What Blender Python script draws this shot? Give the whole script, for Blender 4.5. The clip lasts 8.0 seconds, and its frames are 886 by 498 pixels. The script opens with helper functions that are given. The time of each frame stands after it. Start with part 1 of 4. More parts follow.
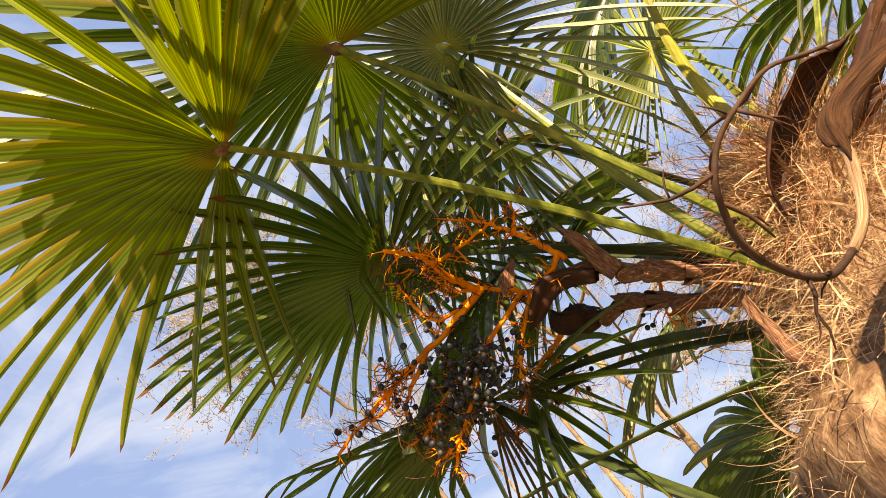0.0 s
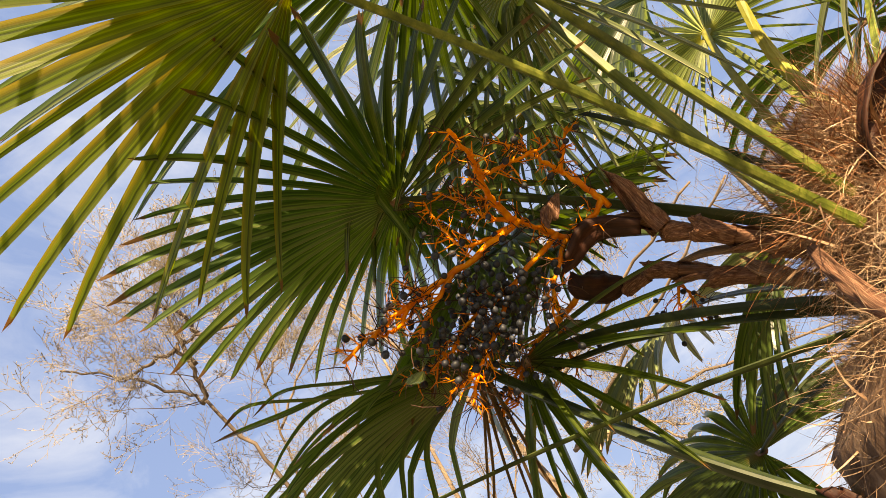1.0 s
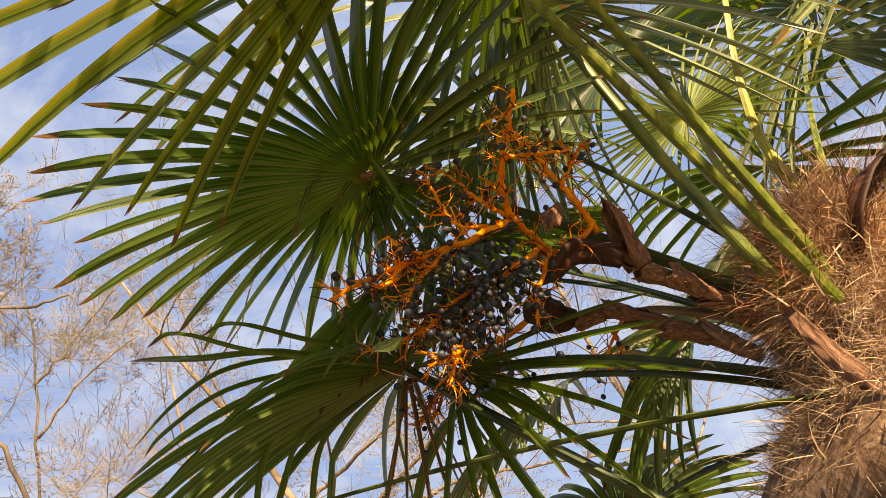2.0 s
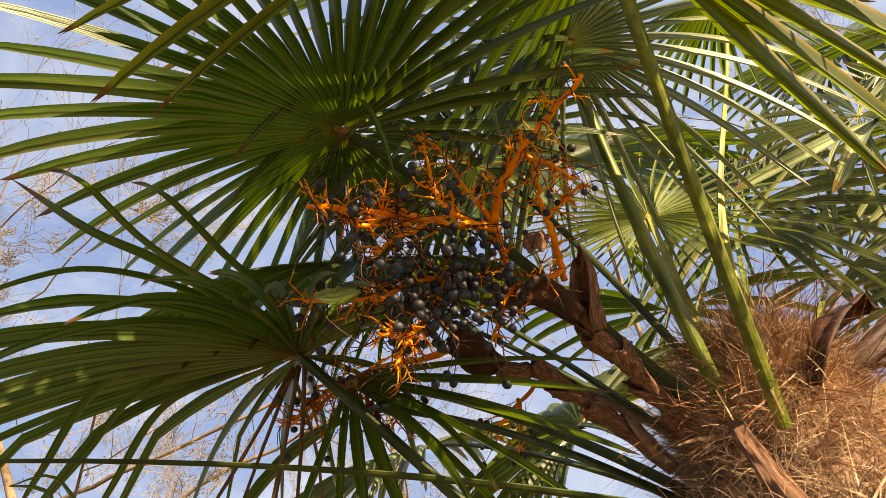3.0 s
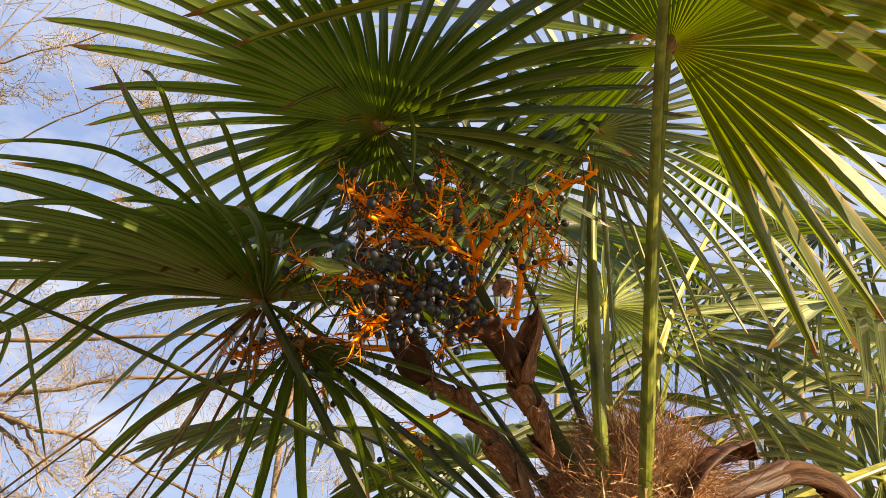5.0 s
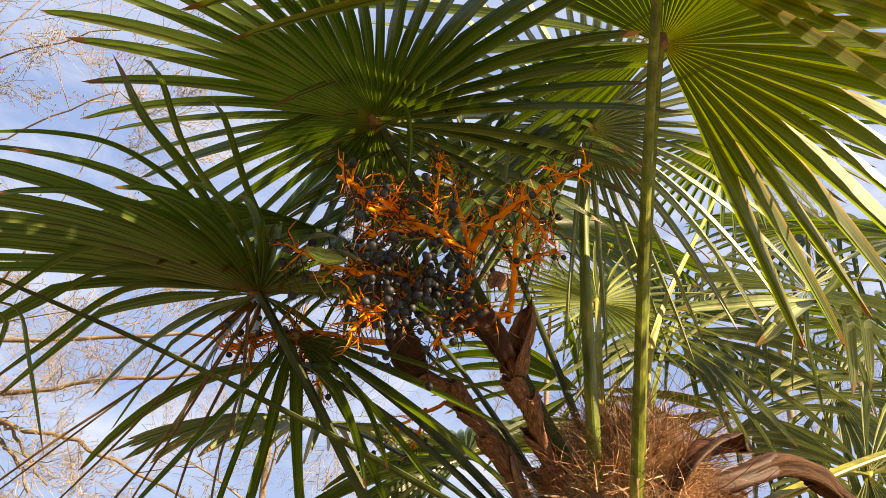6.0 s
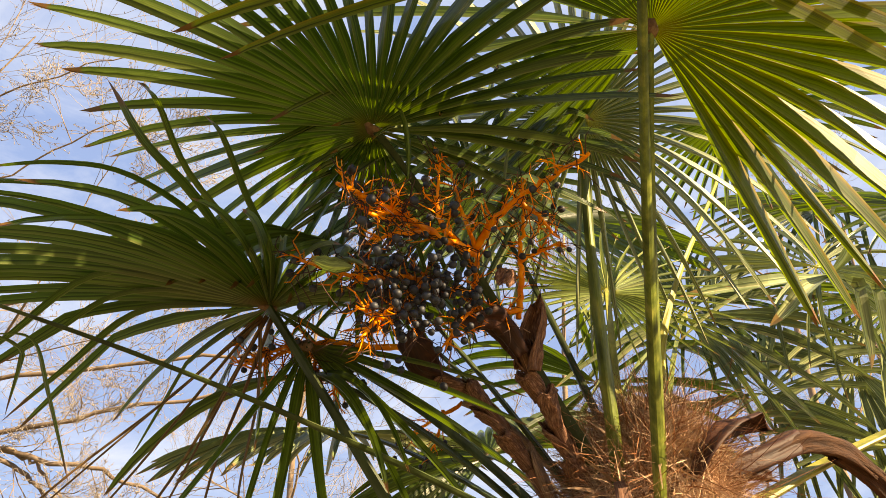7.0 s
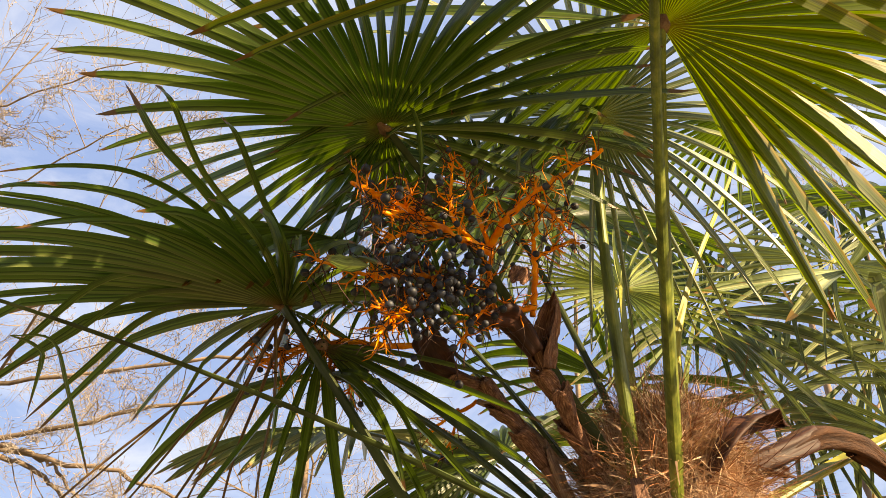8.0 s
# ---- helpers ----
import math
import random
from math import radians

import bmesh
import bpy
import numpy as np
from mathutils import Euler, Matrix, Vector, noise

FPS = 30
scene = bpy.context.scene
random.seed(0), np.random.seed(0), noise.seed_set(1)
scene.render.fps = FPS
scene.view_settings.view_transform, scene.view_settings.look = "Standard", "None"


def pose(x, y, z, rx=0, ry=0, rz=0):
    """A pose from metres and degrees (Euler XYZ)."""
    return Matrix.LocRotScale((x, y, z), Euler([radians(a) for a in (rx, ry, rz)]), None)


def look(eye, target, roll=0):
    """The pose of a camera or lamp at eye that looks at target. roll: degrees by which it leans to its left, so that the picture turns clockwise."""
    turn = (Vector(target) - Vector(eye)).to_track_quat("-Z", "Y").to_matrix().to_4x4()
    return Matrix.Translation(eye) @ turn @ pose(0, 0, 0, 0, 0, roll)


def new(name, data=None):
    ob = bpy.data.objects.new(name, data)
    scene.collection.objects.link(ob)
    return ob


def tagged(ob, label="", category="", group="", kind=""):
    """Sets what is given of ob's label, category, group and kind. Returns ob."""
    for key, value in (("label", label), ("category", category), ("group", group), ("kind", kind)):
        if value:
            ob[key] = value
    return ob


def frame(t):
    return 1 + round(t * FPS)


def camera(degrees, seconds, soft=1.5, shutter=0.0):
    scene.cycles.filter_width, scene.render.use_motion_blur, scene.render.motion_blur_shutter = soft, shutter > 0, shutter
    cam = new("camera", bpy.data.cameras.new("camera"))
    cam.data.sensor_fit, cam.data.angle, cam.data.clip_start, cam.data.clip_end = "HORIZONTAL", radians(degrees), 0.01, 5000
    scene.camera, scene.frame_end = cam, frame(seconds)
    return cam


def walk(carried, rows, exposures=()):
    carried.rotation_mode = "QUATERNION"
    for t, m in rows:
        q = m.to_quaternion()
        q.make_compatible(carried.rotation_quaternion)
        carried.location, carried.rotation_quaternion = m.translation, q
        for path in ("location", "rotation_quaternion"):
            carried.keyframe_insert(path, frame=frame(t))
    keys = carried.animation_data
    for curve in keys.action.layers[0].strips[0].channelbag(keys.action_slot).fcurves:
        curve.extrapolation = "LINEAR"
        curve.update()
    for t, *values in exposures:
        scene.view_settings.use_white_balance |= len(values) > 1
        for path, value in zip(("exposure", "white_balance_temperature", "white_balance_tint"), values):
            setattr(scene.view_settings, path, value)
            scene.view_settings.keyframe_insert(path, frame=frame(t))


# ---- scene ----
cam = camera(66.0, 8.0, soft=0.5)
ROWS = [
    (0, 0.8072, 0.1788, 1.6112, 47.43, 33.02, -40.31),
    (0.5, 0.6482, 0.1084, 1.6069, 45.57, 33.38, -36.43),
    (1, 0.5148, 0.0771, 1.6136, 36.92, 32.94, -36.03),
    (1.5, 0.397, 0.0067, 1.6112, 28.54, 31.25, -29.63),
    (1.7, 0.3443, -0.0205, 1.6311, 24.4, 30.3, -30.13),
    (2.8, 0.0457, 0.0839, 1.6731, 6.24, 31.56, -20.23),
    (3, 0.029, 0.0931, 1.6741, 2.49, 31.62, -16.71),
    (3.5, -0.0085, 0.0585, 1.677, -4.77, 30.92, -6.53),
    (4, 0.0076, 0.0109, 1.6409, -1.02, 31.3, 2.94),
    (4.5, 0.0039, -0.0016, 1.6265, 0.17, 32.06, 3.93),
    (4.7, 0.0055, 0.0006, 1.6321, -0.45, 32.17, 3.65),
    (5.8, 0.0081, 0.0044, 1.6086, -1.77, 33.04, 4.93),
    (6, -0.0006, 0.0011, 1.6107, -1.93, 32.61, 3.74),
    (6.5, -0.0013, 0.0047, 1.6065, -1.96, 32.5, 1.49),
    (7, 0.004, 0.0008, 1.6036, -1.1, 32.99, 0.01),
    (7.5, 0.0018, 0.0014, 1.6027, -0.2, 33.05, 0.25),
    (8, 0, 0, 1.6, -0, 33, -0),
]
# each row: seconds, eye, yaw, pitch, roll


def aim(x, y, z, yaw, pitch, roll):
    a, b = radians(yaw), radians(pitch)
    way = Vector((-math.sin(a) * math.cos(b), math.cos(a) * math.cos(b), math.sin(b)))
    return look((x, y, z), Vector((x, y, z)) + way, roll)


walk(cam, [(r[0], aim(*r[1:])) for r in ROWS], exposures=((0.0, 1.5, 10900, 10.6), (1.5, 1.36, 10900, 10.6), (3.0, 1.36, 10900, 10.6), (4.2, 1.5, 10900, 10.6), (8.0, 1.55, 10900, 10.6)))

# ---- world and sun ----
SUN_AZ, SUN_EL = radians(120), radians(28)   # azimuth clockwise from +y
sun_way = Vector((math.sin(SUN_AZ) * math.cos(SUN_EL), math.cos(SUN_AZ) * math.cos(SUN_EL), math.sin(SUN_EL)))
lamp = bpy.data.lights.new("sun", "SUN")
lamp.energy, lamp.angle, lamp.color = 5.0, radians(0.5), (1.0, 0.91, 0.76)
sun = new("sun", lamp)
sun.matrix_world = look((0, 0, 30), Vector((0, 0, 30)) - sun_way)

world = bpy.data.worlds.new("sky")
scene.world = world
world.use_nodes = True
wn, wl = world.node_tree.nodes, world.node_tree.links
wn.clear()
sky = wn.new("ShaderNodeTexSky")
sky.sky_type, sky.sun_disc, sky.sun_elevation, sky.sun_rotation = "NISHITA", False, SUN_EL, SUN_AZ
sky.dust_density, sky.air_density = 0.6, 1.0
coords = wn.new("ShaderNodeTexCoord")
cmap = wn.new("ShaderNodeMapping")
cmap.inputs["Scale"].default_value = (1.6, 1.6, 3.2)
clouds = wn.new("ShaderNodeTexNoise")
clouds.inputs["Scale"].default_value, clouds.inputs["Detail"].default_value, clouds.inputs["Roughness"].default_value = 2.6, 7.0, 0.6
clouds.inputs["Distortion"].default_value = 0.6
cramp = wn.new("ShaderNodeValToRGB")
cramp.color_ramp.elements[0].position, cramp.color_ramp.elements[1].position = 0.42, 0.82
cmix = wn.new("ShaderNodeMix")
cmix.data_type = "RGBA"
cmix.inputs[7].default_value = (4.7, 5.7, 7.9, 1)
scaled = wn.new("ShaderNodeMath")
scaled.operation = "MULTIPLY"
scaled.inputs[1].default_value = 0.7
tint = wn.new("ShaderNodeMix")
tint.data_type, tint.blend_type = "RGBA", "MULTIPLY"
tint.inputs[0].default_value = 1.0
tint.inputs[7].default_value = (1.12, 1.12, 1.22, 1)
bg = wn.new("ShaderNodeBackground")
bg.inputs["Strength"].default_value = 0.078
out = wn.new("ShaderNodeOutputWorld")
wl.new(coords.outputs["Generated"], cmap.inputs["Vector"])
wl.new(cmap.outputs["Vector"], clouds.inputs["Vector"])
wl.new(clouds.outputs["Fac"], cramp.inputs["Fac"])
wl.new(cramp.outputs["Color"], scaled.inputs[0])
wl.new(scaled.outputs["Value"], cmix.inputs[0])
wl.new(sky.outputs["Color"], tint.inputs[6])
haze = wn.new("ShaderNodeMix")
haze.data_type = "RGBA"
haze.inputs[0].default_value = 0.85
haze.inputs[7].default_value = (1.3, 2.35, 5.6, 1)
wl.new(tint.outputs[2], haze.inputs[6])
wl.new(haze.outputs[2], cmix.inputs[6])
wl.new(cmix.outputs[2], bg.inputs["Color"])
wl.new(bg.outputs["Background"], out.inputs["Surface"])


# ---- materials ----
def material(name, rough=0.5, spec=0.5):
    m = bpy.data.materials.new(name)
    m.use_nodes = True
    n = m.node_tree.nodes
    p = n["Principled BSDF"]
    p.inputs["Roughness"].default_value = rough
    p.inputs["Specular IOR Level"].default_value = spec
    return m, n, m.node_tree.links, p


def ramp(n, stops):
    r = n.new("ShaderNodeValToRGB")
    els = r.color_ramp.elements
    while len(els) < len(stops):
        els.new(0.5)
    for e, (pos, col) in zip(els, stops):
        e.position, e.color = pos, (*col, 1)
    return r


def noise_node(n, l, scale, detail=4, coord="Object", stretch=None, rough=0.55):
    c = n.new("ShaderNodeTexCoord")
    t = n.new("ShaderNodeTexNoise")
    t.inputs["Scale"].default_value, t.inputs["Detail"].default_value, t.inputs["Roughness"].default_value = scale, detail, rough
    if stretch:
        m = n.new("ShaderNodeMapping")
        m.inputs["Scale"].default_value = stretch
        l.new(c.outputs[coord], m.inputs["Vector"])
        l.new(m.outputs["Vector"], t.inputs["Vector"])
    else:
        l.new(c.outputs[coord], t.inputs["Vector"])
    return t


def mixed(n, l, fac, a, b, blend="MIX"):
    m = n.new("ShaderNodeMix")
    m.data_type, m.blend_type = "RGBA", blend
    for sock, v in ((0, fac), (6, a), (7, b)):
        if isinstance(v, (int, float)):
            m.inputs[sock].default_value = v
        elif isinstance(v, tuple):
            m.inputs[sock].default_value = (*v, 1)
        else:
            l.new(v, m.inputs[sock])
    return m.outputs[2]


def bump(n, l, p, height, strength=0.4, dist=0.002):
    b = n.new("ShaderNodeBump")
    b.inputs["Strength"].default_value, b.inputs["Distance"].default_value = strength, dist
    l.new(height, b.inputs["Height"])
    l.new(b.outputs["Normal"], p.inputs["Normal"])


def leaf_material(name, dark, light, glow, edge, tip, through_light=0.42, rough=0.4, heart=(0.16, 0.07, 0.02), rib=(0.22, 0.25, 0.09)):
    """A pleated palm blade: fine veins along it, dry tip, light passing through."""
    m, n, l, p = material(name, rough, 0.5)
    uv = n.new("ShaderNodeUVMap")
    sep = n.new("ShaderNodeSeparateXYZ")
    l.new(uv.outputs["UV"], sep.inputs[0])
    info = n.new("ShaderNodeObjectInfo")
    mott = noise_node(n, l, 9, 4)
    veins = n.new("ShaderNodeTexNoise")
    vm = n.new("ShaderNodeMapping")
    vm.inputs["Scale"].default_value = (11, 1.6, 1)
    l.new(uv.outputs["UV"], vm.inputs["Vector"])
    l.new(vm.outputs["Vector"], veins.inputs["Vector"])
    veins.inputs["Scale"].default_value, veins.inputs["Detail"].default_value = 1.0, 3.0
    base = mixed(n, l, mott.outputs["Fac"], dark, light)
    hue = n.new("ShaderNodeHueSaturation")
    vary = n.new("ShaderNodeMapRange")
    vary.inputs["To Min"].default_value, vary.inputs["To Max"].default_value = 0.6, 1.4
    l.new(info.outputs["Random"], vary.inputs["Value"])
    l.new(vary.outputs["Result"], hue.inputs["Value"])
    shift = n.new("ShaderNodeMath")
    shift.operation = "MULTIPLY"
    shift.inputs[1].default_value = 7.31
    l.new(info.outputs["Random"], shift.inputs[0])
    wrap = n.new("ShaderNodeMath")
    wrap.operation = "FRACT"
    l.new(shift.outputs[0], wrap.inputs[0])
    tone = n.new("ShaderNodeMapRange")
    tone.inputs["To Min"].default_value, tone.inputs["To Max"].default_value = 0.475, 0.52
    l.new(wrap.outputs[0], tone.inputs["Value"])
    l.new(tone.outputs["Result"], hue.inputs["Hue"])
    l.new(base, hue.inputs["Color"])
    streak = ramp(n, [(0.36, (0.34, 0.37, 0.34)), (0.64, (1.65, 1.62, 1.5))])
    l.new(veins.outputs["Fac"], streak.inputs["Fac"])
    col = mixed(n, l, 1.0, hue.outputs["Color"], streak.outputs["Color"], "MULTIPLY")
    # margin: yellow on some blades, else dark to paint in the shaded pleat valleys
    off = n.new("ShaderNodeMath")
    off.operation = "SUBTRACT"
    off.inputs[1].default_value = 0.5
    l.new(sep.outputs["X"], off.inputs[0])
    ab = n.new("ShaderNodeMath")
    ab.operation = "ABSOLUTE"
    l.new(off.outputs[0], ab.inputs[0])
    er = ramp(n, [(0.0, (0, 0, 0)), (0.30, (0, 0, 0)), (0.46, (1, 1, 1))])
    l.new(ab.outputs[0], er.inputs["Fac"])
    col = mixed(n, l, er.outputs["Color"], col, edge)
    # pale midrib, painted wide so that the pleat ridges look lit
    rr = ramp(n, [(0.0, (0.9, 0.9, 0.9)), (0.05, (0.6, 0.6, 0.6)), (0.14, (0, 0, 0))])
    l.new(ab.outputs[0], rr.inputs["Fac"])
    col = mixed(n, l, rr.outputs["Color"], col, rib)
    # rusty heart where the segments meet
    hr = ramp(n, [(0.03, (0.85, 0.85, 0.85)), (0.10, (0, 0, 0))])
    l.new(sep.outputs["Y"], hr.inputs["Fac"])
    col = mixed(n, l, hr.outputs["Color"], col, heart)
    # dry tip
    tn = noise_node(n, l, 30, 2)
    add = n.new("ShaderNodeMath")
    add.operation = "MULTIPLY_ADD"
    add.inputs[1].default_value = 0.10
    l.new(tn.outputs["Fac"], add.inputs[0])
    l.new(sep.outputs["Y"], add.inputs[2])
    ir = n.new("ShaderNodeMath")
    ir.operation = "MULTIPLY_ADD"
    ir.inputs[1].default_value = 0.05
    l.new(info.outputs["Random"], ir.inputs[0])
    l.new(add.outputs[0], ir.inputs[2])
    tr = ramp(n, [(0.985, (0, 0, 0)), (1.0, (1, 1, 1))])
    sc = n.new("ShaderNodeMath")
    sc.operation = "MULTIPLY"
    sc.inputs[1].default_value = 0.965
    l.new(ir.outputs[0], sc.inputs[0])
    l.new(sc.outputs[0], tr.inputs["Fac"])
    col = mixed(n, l, tr.outputs["Color"], col, tip)
    l.new(col, p.inputs["Base Color"])
    bump(n, l, p, veins.outputs["Fac"], 0.35, 0.0015)
    t = n.new("ShaderNodeBsdfTranslucent")
    gcol = mixed(n, l, 1.0, glow, streak.outputs["Color"], "MULTIPLY")
    gcol = mixed(n, l, tr.outputs["Color"], gcol, tip)
    l.new(gcol, t.inputs["Color"])
    mx = n.new("ShaderNodeMixShader")
    mx.inputs[0].default_value = through_light
    o = n["Material Output"]
    l.new(p.outputs["BSDF"], mx.inputs[1])
    l.new(t.outputs["BSDF"], mx.inputs[2])
    l.new(mx.outputs[0], o.inputs["Surface"])
    return m


def woody(name, cols, scale, stretch, rough=0.8, strength=0.6, dist=0.003, coord="Object"):
    m, n, l, p = material(name, rough, 0.3)
    a = noise_node(n, l, scale, 6, coord, stretch, 0.65)
    r = ramp(n, [(0.3 + 0.4 * i / max(1, len(cols) - 1), c) for i, c in enumerate(cols)])
    l.new(a.outputs["Fac"], r.inputs["Fac"])
    b = noise_node(n, l, scale * 0.22, 3, coord)
    br = ramp(n, [(0.35, (0.62, 0.6, 0.58)), (0.65, (1.2, 1.18, 1.15))])
    l.new(b.outputs["Fac"], br.inputs["Fac"])
    l.new(mixed(n, l, 1.0, r.outputs["Color"], br.outputs["Color"], "MULTIPLY"), p.inputs["Base Color"])
    bump(n, l, p, a.outputs["Fac"], strength, dist)
    return m


BLADE = leaf_material("palm_blade", (0.040, 0.066, 0.016), (0.088, 0.130, 0.034), (0.15, 0.24, 0.014), (0.022, 0.036, 0.008), (0.17, 0.085, 0.03), 0.32, 0.3)
# palm_blade copy with sunlight put into its colour; the yellow-brown margins are its own
LITYELLOW = leaf_material("sunlit_yellow_blade", (0.055, 0.085, 0.012), (0.11, 0.145, 0.022), (0.34, 0.42, 0.014), (0.30, 0.18, 0.02), (0.22, 0.09, 0.02), 0.42, 0.46, (0.22, 0.07, 0.015))
# paler greens put sun and gloss into the colour of some leaves
PALE = leaf_material("pale_blade", (0.12, 0.155, 0.072), (0.25, 0.28, 0.15), (0.20, 0.26, 0.07), (0.12, 0.15, 0.05), (0.25, 0.16, 0.06), 0.12, 0.42, (0.42, 0.38, 0.05), (0.48, 0.47, 0.26))
YOUNG = leaf_material("young_blade", (0.13, 0.17, 0.055), (0.28, 0.32, 0.12), (0.26, 0.33, 0.05), (0.10, 0.13, 0.04), (0.25, 0.16, 0.06), 0.18, 0.42, (0.45, 0.40, 0.05))
# a milder sunlit copy of palm_blade, again with yellowing margins of its own
LITGREEN = leaf_material("sunlit_green_blade", (0.048, 0.078, 0.012), (0.10, 0.14, 0.022), (0.20, 0.29, 0.012), (0.26, 0.17, 0.02), (0.22, 0.09, 0.02), 0.32, 0.46, (0.22, 0.07, 0.015))
SHINY = leaf_material("shiny_blade", (0.055, 0.085, 0.034), (0.14, 0.175, 0.085), (0.14, 0.22, 0.04), (0.05, 0.07, 0.02), (0.22, 0.12, 0.04), 0.2, 0.26, (0.30, 0.12, 0.03), (0.32, 0.34, 0.17))
DRYBLADE = leaf_material("dry_blade", (0.10, 0.05, 0.02), (0.2, 0.11, 0.05), (0.15, 0.07, 0.02), (0.15, 0.08, 0.03), (0.1, 0.05, 0.02), 0.15, 0.7)
STALK = woody("green_petiole", [(0.055, 0.080, 0.014), (0.13, 0.165, 0.030), (0.27, 0.28, 0.065)], 70, (1, 1, 0.12), 0.4, 0.4, 0.001)
YSTALK = woody("yellow_petiole", [(0.19, 0.21, 0.032), (0.30, 0.29, 0.052), (0.40, 0.36, 0.10)], 70, (1, 1, 0.12), 0.45, 0.2, 0.001)
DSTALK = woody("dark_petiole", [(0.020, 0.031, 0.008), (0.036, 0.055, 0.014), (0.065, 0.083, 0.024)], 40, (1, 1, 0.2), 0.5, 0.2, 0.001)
BRACT = woody("papery_bract", [(0.060, 0.022, 0.014), (0.20, 0.088, 0.054), (0.46, 0.265, 0.175)], 22, (1.5, 0.32, 1), 0.7, 0.7, 0.003, "UV")
OLDBRACT = woody("weathered_bract", [(0.022, 0.007, 0.003), (0.058, 0.020, 0.007), (0.105, 0.042, 0.017)], 16, (1.3, 0.5, 1), 0.8, 0.9, 0.004, "UV")
REDBRACT = woody("leathery_bract", [(0.022, 0.007, 0.004), (0.046, 0.014, 0.008), (0.078, 0.027, 0.014)], 14, (1.5, 0.25, 1), 0.62, 0.5, 0.002, "UV")
SHEATH = woody("dry_sheath", [(0.15, 0.075, 0.045), (0.34, 0.20, 0.13), (0.56, 0.40, 0.29)], 24, (1.6, 0.22, 1), 0.75, 0.8, 0.003, "UV")
FIBRE = woody("trunk_fibre", [(0.07, 0.032, 0.018), (0.21, 0.118, 0.072), (0.42, 0.275, 0.185)], 55, (1, 1, 0.5), 0.9, 0.9, 0.006)
DULLHAIR = woody("weathered_fibre", [(0.14, 0.074, 0.046), (0.31, 0.195, 0.13), (0.52, 0.37, 0.265)], 30, None, 0.8, 0.0, 0.001)
HAIR = woody("loose_fibre", [(0.26, 0.135, 0.080), (0.54, 0.355, 0.235), (0.80, 0.63, 0.47)], 30, None, 0.7, 0.0, 0.001)
RUST = woody("rusty_fibre", [(0.12, 0.04, 0.018), (0.24, 0.09, 0.04), (0.38, 0.17, 0.08)], 30, None, 0.7, 0.0, 0.001)
ORANGE = woody("orange_stalk", [(0.66, 0.135, 0.006), (0.85, 0.235, 0.010), (0.95, 0.37, 0.022)], 45, None, 0.5, 0.25, 0.001)
DRYTWIG = woody("dry_twiglet", [(0.022, 0.011, 0.010), (0.06, 0.028, 0.020), (0.11, 0.052, 0.032)], 45, None, 0.8, 0.2, 0.001)
BARK = woody("bare_bark", [(0.14, 0.098, 0.066), (0.25, 0.18, 0.125), (0.36, 0.275, 0.205)], 6, (1, 1, 0.4), 0.85, 0.6, 0.02)
# BARK darkened and greyed, so that one tree looks shaded
SHADEBARK = woody("shaded_bark", [(0.07, 0.05, 0.04), (0.14, 0.105, 0.085), (0.22, 0.17, 0.14)], 6, (1, 1, 0.4), 0.85, 0.6, 0.02)
TWIG = woody("pale_twig", [(0.21, 0.175, 0.145), (0.30, 0.255, 0.215), (0.40, 0.345, 0.295)], 3, None, 0.85, 0.0, 0.01)
GROUND = woody("winter_grass", [(0.10, 0.095, 0.04), (0.19, 0.16, 0.08), (0.27, 0.22, 0.12)], 3, None, 0.95, 0.6, 0.03)

BERRY, bn, bl, bp = material("bloomy_berry", 0.55, 0.4)
bnoise = noise_node(bn, bl, 160, 3)
binfo = bn.new("ShaderNodeObjectInfo")
bsum = bn.new("ShaderNodeMath")
bsum.operation = "MULTIPLY_ADD"
bsum.inputs[1].default_value = 0.5
bl.new(binfo.outputs["Random"], bsum.inputs[0])
bl.new(bnoise.outputs["Fac"], bsum.inputs[2])
bramp = ramp(bn, [(0.4, (0.008, 0.009, 0.013)), (0.75, (0.020, 0.022, 0.031)), (1.0, (0.040, 0.045, 0.060))])
bl.new(bsum.outputs[0], bramp.inputs["Fac"])
bl.new(bramp.outputs["Color"], bp.inputs["Base Color"])


